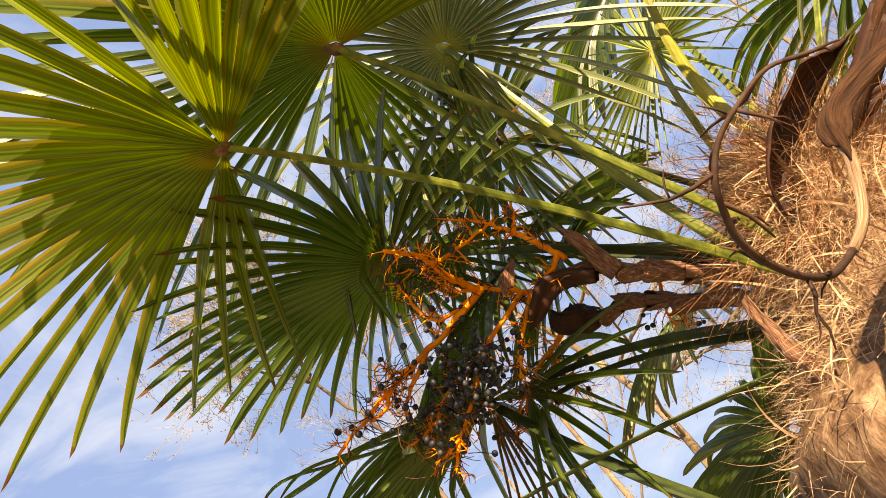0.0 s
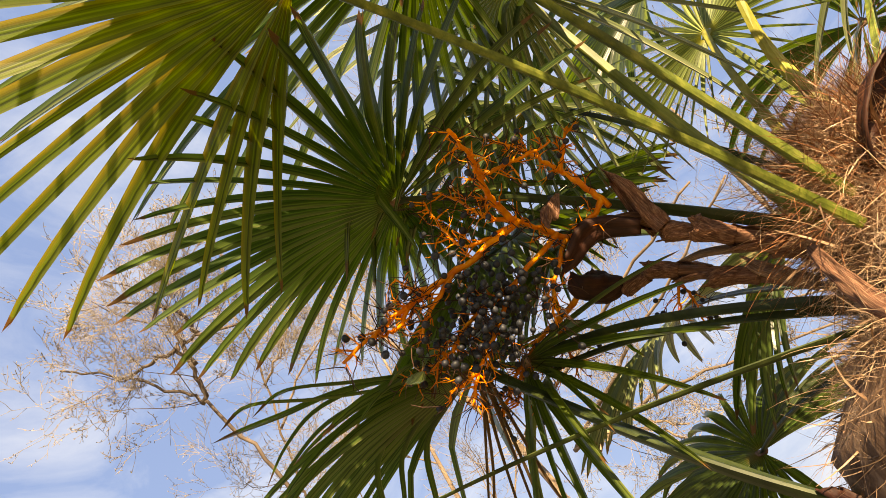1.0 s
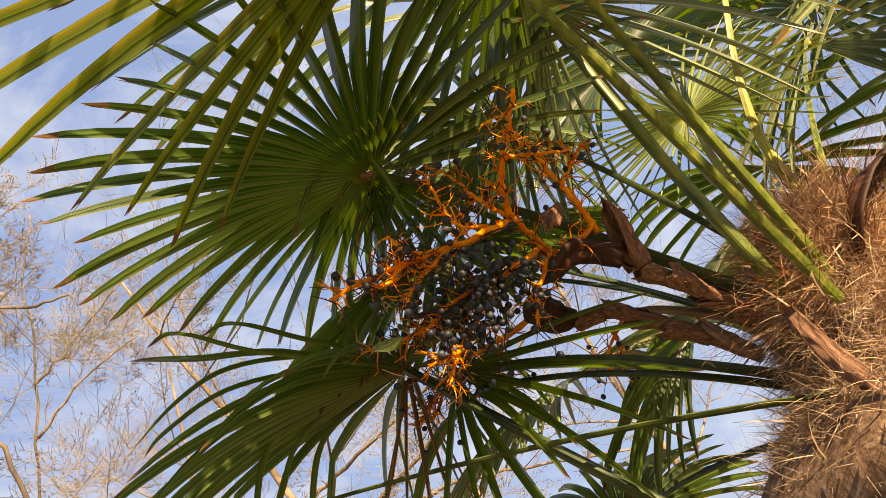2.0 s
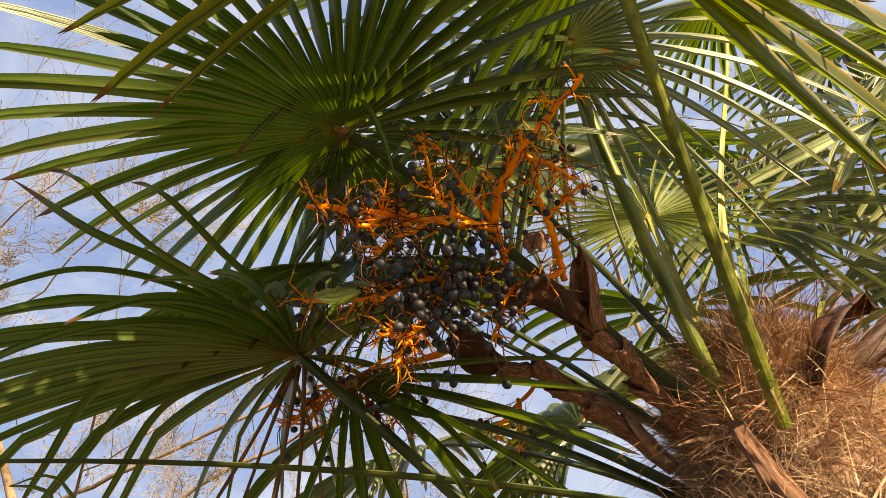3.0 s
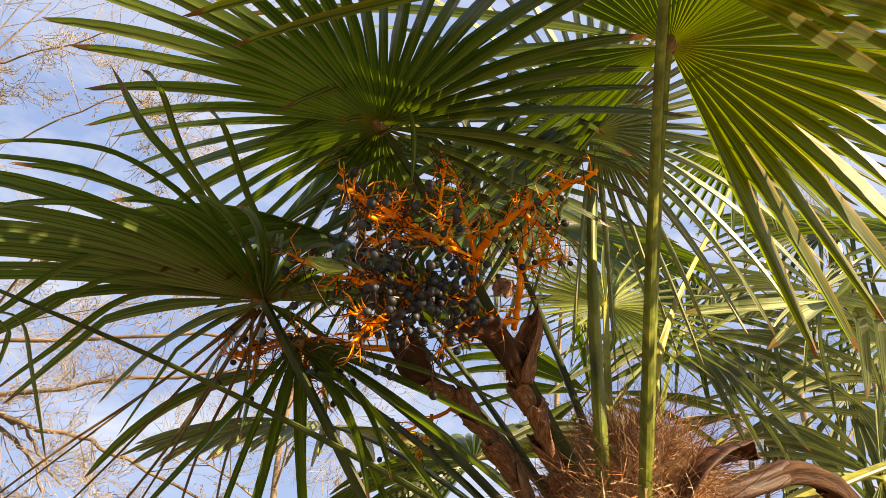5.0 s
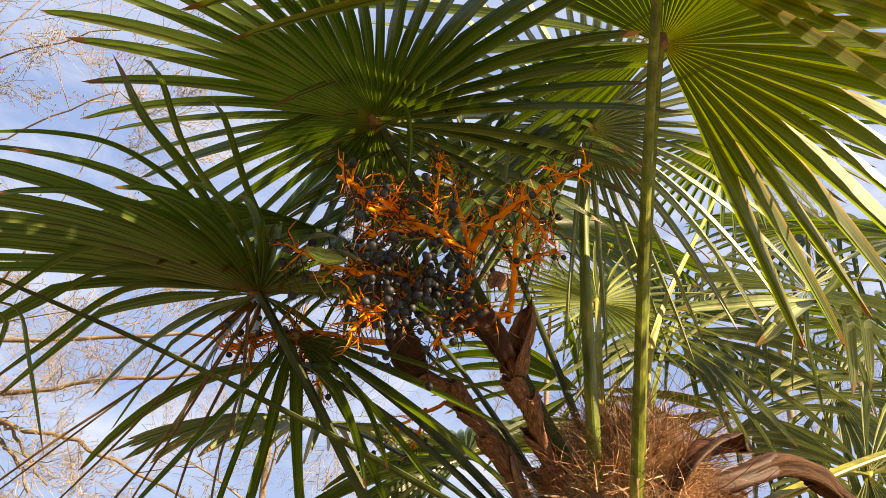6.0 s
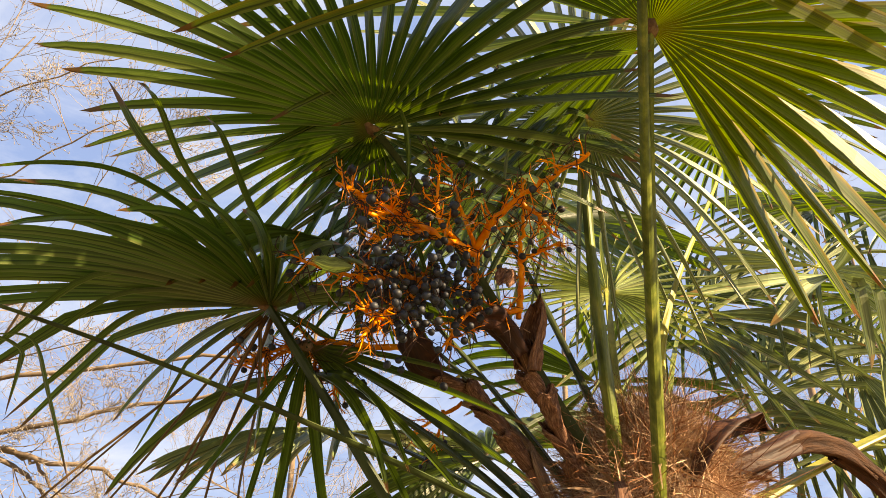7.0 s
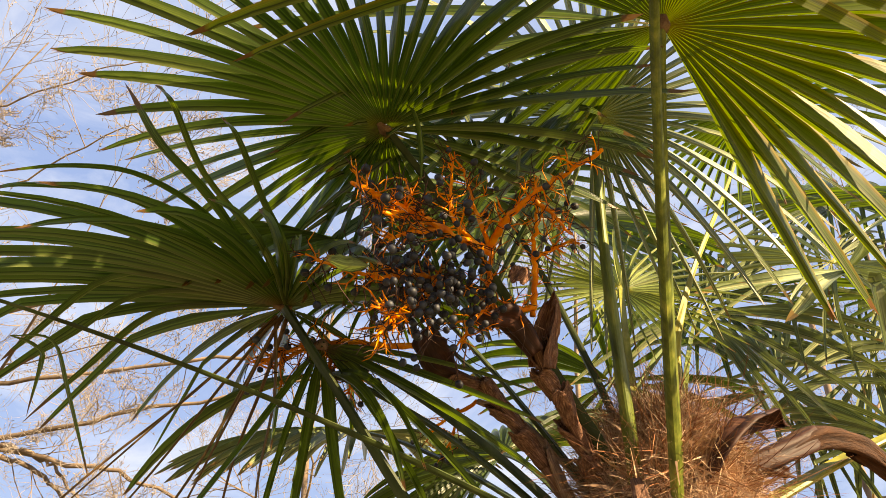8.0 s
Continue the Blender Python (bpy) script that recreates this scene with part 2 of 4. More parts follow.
# ---- mesh helpers ----
class Sheet:
    """Collects vertices, faces and UVs for one mesh."""

    def __init__(self):
        self.v, self.f, self.uv = [], [], []

    def loft(self, rings, closed=True, cap=True, us=None, vs=None):
        n, start = len(rings[0]), len(self.v)
        for k, ring in enumerate(rings):
            for i, q in enumerate(ring):
                self.v.append(tuple(q))
                self.uv.append((us[i] if us else i / max(1, n - 1), vs[k] if vs else k / max(1, len(rings) - 1)))
        for k in range(len(rings) - 1):
            for i in range(n if closed else n - 1):
                j = (i + 1) % n
                a = start + k * n
                self.f.append((a + i, a + j, a + n + j, a + n + i))
        if closed and cap:
            self.f.append(tuple(range(start + n - 1, start - 1, -1)))
            a = start + (len(rings) - 1) * n
            self.f.append(tuple(range(a, a + n)))

    def tube(self, pts, radii, sides=6, flat=1.0, up=(0, 0, 1), cap=True):
        rings, side = [], None
        for k, q in enumerate(pts):
            t = (pts[min(k + 1, len(pts) - 1)] - pts[max(k - 1, 0)]).normalized()
            if side is None:
                side = t.cross(Vector(up))
                if side.length < 0.05:
                    side = t.cross(Vector((1, 0, 0)))
            side = (side - t * side.dot(t)).normalized()
            over = side.cross(t)
            rings.append([q + side * (math.cos(a) * radii[k]) + over * (math.sin(a) * radii[k] * flat) for a in (2 * math.pi * i / sides for i in range(sides))])
        self.loft(rings, True, cap)

    def keel(self, pts, radii, up):
        """A petiole: flat above, with a blunt ridge below."""
        shape = ((-1.0, 0.25), (-0.82, 0.5), (0.0, 0.38), (0.82, 0.5), (1.0, 0.25), (0.62, -0.25), (0.16, -0.62), (-0.16, -0.62), (-0.62, -0.25))
        rings = []
        for k, q in enumerate(pts):
            t = (pts[min(k + 1, len(pts) - 1)] - pts[max(k - 1, 0)]).normalized()
            over = Vector(up) - t * Vector(up).dot(t)
            over.normalize()
            side = t.cross(over)
            rings.append([q + side * (u * radii[k]) + over * (v * radii[k]) for u, v in shape])
        self.loft(rings, True)

    def mesh(self, name, smooth=True):
        me = bpy.data.meshes.new(name)
        me.from_pydata(self.v, [], self.f)
        layer = me.uv_layers.new(name="UVMap")
        idx = np.empty(len(me.loops), dtype=np.int32)
        me.loops.foreach_get("vertex_index", idx)
        layer.data.foreach_set("uv", np.array(self.uv, dtype=np.float32)[idx].ravel())
        if smooth:
            me.polygons.foreach_set("use_smooth", [True] * len(me.polygons))
        me.update()
        return me


def piece(name, sheet, mat, parent=None, label="", smooth=True, kind=""):
    me = sheet.mesh(name, smooth)
    me.materials.append(mat)
    ob = new(name, me)
    if parent:
        ob.parent = parent
    return tagged(ob, label=label, kind=kind)


def group_empty(name, parent=None, label=""):
    ob = new(name)
    ob.empty_display_size = 0.05
    if parent:
        ob.parent = parent
    return tagged(ob, label=label)


def bezier(a, b, c, d, n):
    out_pts = []
    for i in range(n):
        t = i / (n - 1)
        s = 1 - t
        out_pts.append(a * s ** 3 + b * (3 * s * s * t) + c * (3 * s * t * t) + d * t ** 3)
    return out_pts


def spline(points, per=6):
    """A smooth line through the points (Catmull-Rom)."""
    q = [Vector(x) for x in points]
    q = [q[0] * 2 - q[1]] + q + [q[-1] * 2 - q[-2]]
    res = []
    for i in range(1, len(q) - 2):
        for k in range(per):
            t = k / per
            res.append(0.5 * ((2 * q[i]) + (q[i + 1] - q[i - 1]) * t + (2 * q[i - 1] - 5 * q[i] + 4 * q[i + 1] - q[i + 2]) * t * t + (3 * q[i] - q[i - 1] - 3 * q[i + 1] + q[i + 2]) * t ** 3))
    return res + [q[-2]]


# ---- ground ----
gs = Sheet()
grid = 40
gv = [[Vector(((i / grid - 0.5) * 2 * 400 * abs(i / grid - 0.5) * 2, (j / grid - 0.5) * 2 * 400 * abs(j / grid - 0.5) * 2, 0)) for i in range(grid + 1)] for j in range(grid + 1)]
for row in gv:
    for q in row:
        q.z = 0.04 * noise.noise(q * 0.8) - 0.03
gs.loft(gv, closed=False)
tagged(piece("ground", gs, GROUND), "rough winter grass and bare soil", "ground", kind="structure")

# ---- the palm ----
palm = group_empty("windmill_palm")
tagged(palm, "windmill palm with fibrous trunk, fan leaves and orange fruit stalks", "palm tree")
TOP = Vector((0.385, 1.20, 1.93))
FOOT = Vector((0.30, 1.30, -0.05))


def trunk_radius(z):
    if z > 1.86:
        return 0.135 - 0.72 * (z - 1.86) ** 1.1
    return 0.135 + 0.05 * min(1.0, (1.86 - z) / 0.18) + 0.13 * min(1.0, max(0.0, 1.78 - z) / 0.12) + 0.01 * math.sin(z * 9)


ts = Sheet()
rings = []
for k in range(60):
    z = -0.05 + (2.01 + 0.05) * k / 59
    c = FOOT.lerp(TOP, (z + 0.05) / 1.98)
    c.z = z
    rr = max(0.03, trunk_radius(z))
    rings.append([c + Vector((math.cos(a), math.sin(a), 0)) * (rr * (1 + 0.16 * noise.noise(Vector((math.cos(a) * 2.5, math.sin(a) * 2.5, z * 7))))) for a in (2 * math.pi * i / 28 for i in range(28))])
ts.loft(rings)
trunk = piece("trunk", ts, FIBRE, palm, "trunk wrapped in matted brown fibre")


def fibres(count, seed, z0, z1, length, width, spread, name="loose_fibre", rise=0.55, mat=None):
    rng = random.Random(seed)
    s = Sheet()
    for _ in range(count):
        z = rng.uniform(z0, z1)
        a = rng.uniform(0, 2 * math.pi)
        c = FOOT.lerp(TOP, (z + 0.05) / 1.98)
        rad = Vector((math.cos(a), math.sin(a), 0))
        q = Vector((c.x, c.y, z)) + rad * max(0.02, trunk_radius(z) * rng.uniform(0.75, 1.0))
        way = (rad * rng.uniform(0.2, 1.0) + Vector((rng.gauss(0, 0.5), rng.gauss(0, 0.5), rng.gauss(rise, 0.6)))).normalized()
        curl = Vector((rng.gauss(0, 1), rng.gauss(0, 1), rng.gauss(-0.3, 0.8))) * spread
        ln = length * rng.uniform(0.3, 1.3)
        w = width * rng.uniform(0.5, 1.5)
        side = way.cross(Vector((rng.gauss(0, 1), rng.gauss(0, 1), rng.gauss(0, 1)))).normalized()
        line = []
        for k in range(7):
            ww = w * (1 - 0.8 * (k / 6) ** 2)
            line.append((q - side * ww, q + side * ww))
            way = (way + curl * 0.16).normalized()
            q = q + way * (ln / 6)
        s.loft(line, closed=False)
    return piece(name, s, mat or HAIR, palm, "tangle of loose tan fibres", kind="stuff")


fibres(30000, 3, 1.70, 2.02, 0.07, 0.00045, 2.3)
fibres(11000, 13, 1.40, 2.00, 0.06, 0.0006, 2.4, "dull_fibre", 0.4, DULLHAIR)
fibres(9000, 4, 1.80, 2.02, 0.09, 0.00045, 2.2, "matted_fibre")
fibres(700, 5, 1.88, 2.00, 0.15, 0.00055, 2.0, "shredded_fibre")
fibres(1500, 21, 1.66, 1.96, 0.10, 0.0015, 1.5, "torn_sheath_strip", 0.5, HAIR)
fibres(260, 22, 1.84, 1.97, 0.13, 0.0026, 0.9, "torn_sheath_strip", 0.9, DULLHAIR)
fibres(900, 8, 1.55, 1.86, 0.11, 0.0006, 1.4, "hanging_fibre", -0.9, DULLHAIR)
fibres(4200, 12, 1.30, 1.76, 0.09, 0.0006, 2.2, "skirt_fibre", -0.8, DULLHAIR)
fibres(2200, 9, 1.84, 2.00, 0.17, 0.0006, 1.5, "rusty_fibre", 0.6, RUST)
fibres(5000, 6, 0.2, 1.5, 0.07, 0.0006, 1.8, "old_fibre", 0.2, DULLHAIR)


def fan_leaf(base, hub, normal, radius, nseg=42, span=300, split=0.42, droop=0.35, cup=0.0, seed=1, mat=BLADE, stalk=STALK,
             kink=0.0, sag=0.05, axis=None, w0=0.016, w1=0.008, label="", fold=1.25, knee=1.0, side_len=0.72, wild=0.045, rise=None, rise2=None, gaps=(), tree=None, fingers=(), lean=0.22, open_side=None):
    """A fan leaf: a petiole from base to hub, and pleated segments that part toward their tips."""
    rng = random.Random(seed)
    base, hub, n = Vector(base), Vector(hub), Vector(normal).normalized()
    leaf = group_empty("fan_leaf", tree or palm, label)
    mid1 = base.lerp(hub, 0.35) + Vector((0, 0, sag)) if rise is None else Vector(rise)
    mid2 = base.lerp(hub, 0.7) + Vector((0, 0, sag)) if rise2 is None else Vector(rise2)
    line = bezier(base, mid1, mid2, hub, 18)
    s = Sheet()
    s.keel(line, [(w0 + (w1 - w0) * min(1, (k / 17) * 1.25)) * rng.uniform(0.96, 1.05) for k in range(18)], n)
    piece("petiole", s, stalk, leaf, smooth=False)
    a = Vector(axis) if axis else (hub - mid2)
    a = (a - n * a.dot(n)).normalized()
    e0 = n.cross(a)
    # hastula, the small tongue where the blade meets the petiole
    hs = Sheet()
    hs.tube([hub - a * 0.012 - n * 0.002, hub - n * 0.002, hub + a * 0.018 - n * 0.001], [0.010, 0.013, 0.005], 8, 0.4, up=n)
    piece("hastula", hs, YSTALK if mat in (YOUNG, PALE) else FIBRE, leaf)
    dth = radians(span) / nseg
    for i in range(nseg):
        th = (i + 0.5 - nseg / 2) * dth
        frac = abs(i + 0.5 - nseg / 2) / (nseg / 2)
        if any(radians(g0) < th < radians(g1) and rng.random() > keep for g0, g1, keep in gaps):
            continue
        ln = radius * (1 - (1 - side_len) * frac ** 2.2) * rng.uniform(0.93, 1.05)
        turn = th
        spl = split * rng.uniform(0.85, 1.2)
        loose = open_side is not None and th < 0.1
        spl *= 0.62 if loose else 1.0
        dr_amt = droop * rng.uniform(0.6, 1.5)
        twist = rng.gauss(0, wild * 6)
        kinked = rng.random() < kink and (knee >= 1 or th < -0.1)
        kr = rng.uniform(0.55, 0.75)
        slim = rng.uniform(0.78, 1.15)
        drift = rng.gauss(0, wild)
        q = hub.copy()
        K = 13
        rs = [0.012 / ln + (1 - 0.012 / ln) * (k / (K - 1)) for k in range(K)]
        ws = spl * ln * math.tan(dth / 2)
        rings_, prev = [], 0.0
        for k, r in enumerate(rs):
            x = max(0.0, (r - spl) / (1 - spl))
            ang = turn if x == 0 else turn + drift * x
            d = a * math.cos(ang) + e0 * math.sin(ang)
            e = -a * math.sin(ang) + e0 * math.cos(ang)
            g = (droop * max(0.0, min(r, split * 0.8) - 0.15) ** 1.4 + dr_amt * max(0.0, r - split * 0.8) ** 1.4) * 1.5
            way = d + n * (cup * r * 2) + Vector((0, 0, -1)) * g
            if kinked and r > kr:
                way = d * (1.15 - knee) + Vector((0, 0, -1)) * knee
            way.normalize()
            q = q + way * ((r - prev) * ln)
            prev = r
            if x == 0:
                w = r * ln * math.tan(dth / 2) * 1.0
            else:
                w = ws * slim * (1 - lean * min(1.0, x * 2.4)) * (1 - 0.42 * x * x) * (1 - 0.6 * x ** 9)
            e = (e - way * e.dot(way)).normalized()
            up = way.cross(e) if way.cross(e).dot(n) > 0 else -way.cross(e)
            if x > 0:
                ca, sa = math.cos(twist * x), math.sin(twist * x)
                e, up = e * ca + up * sa, up * ca - e * sa
            fd = fold * (1 + 0.3 * min(1.0, x * 3.0) - 0.3 * x)
            notch = way * (ln * 0.035) if k == K - 1 else Vector((0, 0, 0))
            rings_.append([q - e * w + up * (fd * w), q - up * (fd * w * 0.3) - notch, q + e * w + up * (fd * w)])
        sg = Sheet()
        sg.loft(rings_, closed=False, us=[0.0, 0.5, 1.0], vs=rs)
        # the open_side half gets another blade, a darker one where shade is painted
        piece("leaf_segment", sg, open_side if loose else mat, leaf, smooth=False)
    for pts, wide in fingers:
        fl = spline(pts, 5)
        m = len(fl)
        rows = []
        for k, q in enumerate(fl):
            f = k / (m - 1)
            t = (fl[min(k + 1, m - 1)] - fl[max(k - 1, 0)]).normalized()
            e = t.cross(n).normalized()
            w = wide * min(1.0, 0.25 + f * 2.2) * (1 - 0.35 * f) * (1 - f ** 8)
            up = e.cross(t)
            tw = 0.25 + 0.5 * f
            e, up = e * math.cos(tw) + up * math.sin(tw), up * math.cos(tw) - e * math.sin(tw)
            rows.append([q - e * w + up * w * 0.8, q, q + e * w + up * w * 0.8])
        sg = Sheet()
        sg.loft(rows, closed=False, us=[0.0, 0.5, 1.0], vs=[0.2 + 0.86 * k / (m - 1) for k in range(m)])
        piece("leaf_segment", sg, mat, leaf, smooth=False)
    return leaf


FINGERS = (
    ([(-0.254, 0.970, 2.118), (-0.321, 0.745, 2.160), (-0.339, 0.607, 2.142), (-0.317, 0.478, 2.109)], 0.0135),
    ([(-0.254, 0.970, 2.118), (-0.242, 0.782, 2.098), (-0.300, 0.659, 2.138), (-0.305, 0.551, 2.151), (-0.287, 0.479, 2.106)], 0.0085),
    ([(-0.254, 0.970, 2.118), (-0.216, 0.781, 2.098), (-0.227, 0.674, 2.110), (-0.232, 0.569, 2.118), (-0.221, 0.495, 2.078)], 0.0085))
KNEES = (
    ([(-0.250, 0.971, 2.118), (-0.370, 0.904, 2.133), (-0.480, 0.855, 2.102), (-0.585, 0.891, 2.031), (-0.641, 0.914, 1.998)], 0.0125),
    ([(-0.250, 0.971, 2.118), (-0.359, 0.935, 2.123), (-0.464, 0.905, 2.099), (-0.545, 0.918, 2.044), (-0.644, 0.949, 1.999)], 0.0120),
    ([(-0.250, 0.971, 2.118), (-0.357, 0.964, 2.114), (-0.455, 0.956, 2.093), (-0.555, 0.994, 2.019), (-0.658, 1.040, 1.951)], 0.0135),
    ([(-0.250, 0.971, 2.118), (-0.331, 0.830, 2.173), (-0.409, 0.736, 2.191), (-0.481, 0.689, 2.174), (-0.577, 0.671, 2.150)], 0.0110),
    ([(-0.250, 0.971, 2.118), (-0.363, 0.856, 2.170), (-0.457, 0.766, 2.184), (-0.552, 0.719, 2.166), (-0.591, 0.699, 2.144)], 0.0110),
)
FOLDED = (
    ([(1.226, 1.777, 2.671), (1.120, 1.567, 2.522), (1.127, 1.563, 2.497), (1.146, 1.616, 2.385), (1.155, 1.645, 2.309)], 0.0320),
    ([(1.226, 1.777, 2.671), (1.176, 1.578, 2.535), (1.189, 1.580, 2.501), (1.205, 1.630, 2.391), (1.219, 1.655, 2.338)], 0.0280),
    ([(1.226, 1.777, 2.671), (0.988, 1.548, 2.494), (0.926, 1.546, 2.437), (0.870, 1.558, 2.389)], 0.0220),
    ([(1.226, 1.777, 2.671), (0.925, 1.547, 2.513), (0.772, 1.523, 2.478), (0.626, 1.500, 2.440)], 0.0220),
    ([(1.226, 1.777, 2.671), (1.129, 1.529, 2.611), (1.036, 1.481, 2.689)], 0.0200),
)
DANGLING = (
    ([(-0.554, 0.792, 1.982), (-0.500, 0.795, 1.975), (-0.478, 0.832, 1.917), (-0.450, 0.894, 1.820)], 0.0035),
    ([(-0.554, 0.792, 1.982), (-0.525, 0.798, 1.971), (-0.512, 0.809, 1.953), (-0.533, 0.849, 1.893)], 0.0045),
)
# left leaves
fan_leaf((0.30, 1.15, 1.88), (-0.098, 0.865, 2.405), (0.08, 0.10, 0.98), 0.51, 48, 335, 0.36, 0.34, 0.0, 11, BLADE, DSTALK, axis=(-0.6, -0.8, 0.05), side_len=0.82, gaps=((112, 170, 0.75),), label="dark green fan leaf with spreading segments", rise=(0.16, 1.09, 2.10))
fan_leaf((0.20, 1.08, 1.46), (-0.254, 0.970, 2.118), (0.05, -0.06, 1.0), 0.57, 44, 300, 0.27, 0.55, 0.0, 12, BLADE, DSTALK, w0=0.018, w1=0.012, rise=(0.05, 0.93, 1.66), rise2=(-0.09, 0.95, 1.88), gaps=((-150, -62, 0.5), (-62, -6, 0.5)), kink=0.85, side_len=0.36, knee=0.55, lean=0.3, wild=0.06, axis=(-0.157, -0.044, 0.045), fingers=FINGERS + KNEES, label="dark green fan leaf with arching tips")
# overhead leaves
fan_leaf((0.345, 1.04, 1.84), (0.257, 0.495, 2.37), (0.12, -0.1, 1.0), 0.68, 46, 326, 0.32, 0.28, 0.0, 13, LITYELLOW, STALK, side_len=0.7, lean=0.3, gaps=((-180, -100, 0.0), (128, 180, 0.0), (-100, 128, 0.93)), label="sunlit yellow-green fan leaf with long straight segments", w0=0.0095, w1=0.0065)
# one half uses the dark BLADE, shade put into its colour
fan_leaf((0.362, 1.07, 1.88), (0.343, 0.705, 2.476), (0.12, 0.30, 0.95), 0.68, 50, 300, 0.44, 0.56, 0.0, 14, LITGREEN, STALK, open_side=BLADE, side_len=0.95, lean=0.16, gaps=((-180, 5, 0.88),), label="broad green fan leaf with yellowing edges", w0=0.0095, w1=0.0065)
fan_leaf((0.305, 1.10, 1.87), (0.299, 0.978, 2.544), (0.1, 0.6, 0.75), 0.54, 50, 350, 0.22, 0.7, 0.0, 15, PALE, STALK, wild=0.09, axis=(0.1, -0.7, 0.5), side_len=0.9, rise=(0.286, 1.02, 2.12), rise2=(0.286, 1.04, 2.33), label="green fan leaf standing steeply", w0=0.0125, w1=0.008)
# young upright leaf
fan_leaf((0.335, 1.16, 1.92), (0.390, 1.303, 2.339), (0.05, -0.8, 0.4), 0.32, 40, 340, 0.26, 0.15, 0.0, 16, YOUNG, YSTALK, lean=0.45, fold=1.1, label="young pale fan leaf with a yellow stalk", w0=0.009, w1=0.0065)
fan_leaf((0.425, 1.170, 1.930), (0.789, 1.305, 2.874), (0.1, 0.2, 0.95), 0.36, 42, 320, 0.4, 0.3, 0.0, 17, BLADE, YSTALK, rise=(0.385, 1.152, 2.263), rise2=(0.613, 1.180, 2.410), label="fan leaf on an upright yellow stalk", w0=0.012, w1=0.007)
# right leaves
fan_leaf((0.50, 1.20, 1.84), (1.45, 1.45, 2.2), (0.1, -0.4, 0.9), 0.34, 42, 300, 0.5, 0.6, 0.0, 19, BLADE, YSTALK, kink=0.2, label="fan leaf on a yellow stalk")
fan_leaf((0.47, 1.28, 1.90), (1.2, 2.3, 2.5), (-0.2, -0.8, 0.35), 0.6, 48, 320, 0.45, 0.7, 0.0, 20, PALE, STALK, gaps=((-180, 180, 0.4),), w0=0.008, w1=0.005, kink=0.3, label="pale green fan leaf with hanging tips")
fan_leaf((0.44, 1.28, 1.96), (0.82, 1.95, 2.62), (-0.1, -0.85, 0.35), 0.6, 48, 340, 0.4, 0.5, 0.0, 27, PALE, STALK, gaps=((-180, 180, 0.36),), w0=0.008, w1=0.005, label="pale green fan leaf with loose segments")
fan_leaf((0.49, 1.27, 1.90), (1.35, 1.95, 2.20), (-0.25, -0.8, 0.3), 0.6, 52, 320, 0.42, 0.9, 0.0, 28, PALE, STALK, gaps=((-180, 180, 0.5),), w0=0.008, w1=0.005, kink=0.2, label="pale green fan leaf with drooping segments")
fan_leaf((0.40, 1.27, 1.98), (0.35, 1.75, 2.85), (0.05, -0.7, 0.6), 0.58, 44, 340, 0.45, 0.4, 0.0, 29, BLADE, STALK, w0=0.008, w1=0.005, label="upright green fan leaf")
fan_leaf((0.40, 1.30, 1.95), (0.55, 2.10, 2.45), (-0.05, -0.85, 0.3), 0.55, 40, 330, 0.4, 0.6, 0.0, 64, BLADE, STALK, gaps=((-180, 180, 0.45),), w0=0.008, w1=0.005, label="green fan leaf among older leaves")
# a second palm stands behind, its trunk hidden
palm_two = group_empty("windmill_palm")
tagged(palm_two, "second windmill palm standing close behind, crown of green fans", "palm tree")
ts = Sheet()
ts.tube([Vector((1.95, 3.0, -0.05)), Vector((1.94, 2.98, 0.8)), Vector((1.95, 3.0, 1.6)), Vector((1.93, 2.98, 2.2))], [0.13, 0.12, 0.13, 0.08], 14)
piece("trunk", ts, FIBRE, palm_two)
CROWN = ((1.55, 2.3, 2.60, -0.2, 0.7, 71, 0.3), (1.10, 2.55, 3.0, -0.1, 0.6, 72, 0.1), (1.85, 2.0, 3.1, 0.1, 0.9, 73, 0.2), 
         (2.2, 2.3, 2.55, 0.2, 0.6, 76, 0.3), (1.75, 2.4, 3.4, 0.0, 0.8, 77, 0.1), (2.05, 2.55, 3.0, 0.1, 0.7, 80, 0.2))
for k, (hx, hy, hz, nx, nz, sd, kk) in enumerate(CROWN):
    fan_leaf((1.93, 2.97, 2.1), (hx, hy, hz), (nx - 0.1, -0.75, nz - 0.25), 0.62, 56, 335, 0.4, 0.6, 0.0, sd, PALE if k in (0, 3) else SHINY if k % 3 == 1 else BLADE, STALK, kink=kk, gaps=((-180, 180, 0.6),), wild=0.1, w0=0.008, w1=0.005, label="green fan leaf of the second palm", tree=palm_two)
fan_leaf((1.93, 2.95, 2.15), (1.244, 1.853, 2.756), (-0.1, -0.72, 0.5), 0.60, 56, 335, 0.30, 0.5, 0.0, 18, PALE, STALK, kink=0.45, gaps=((-180, 180, 0.55),), fingers=FOLDED, wild=0.08, axis=(-1, 0, 0.1), rise=(2.05, 2.6, 2.75), rise2=(1.75, 2.1, 2.85), w0=0.012, w1=0.008, label="pale fan leaf with folded drooping tips", tree=palm_two)
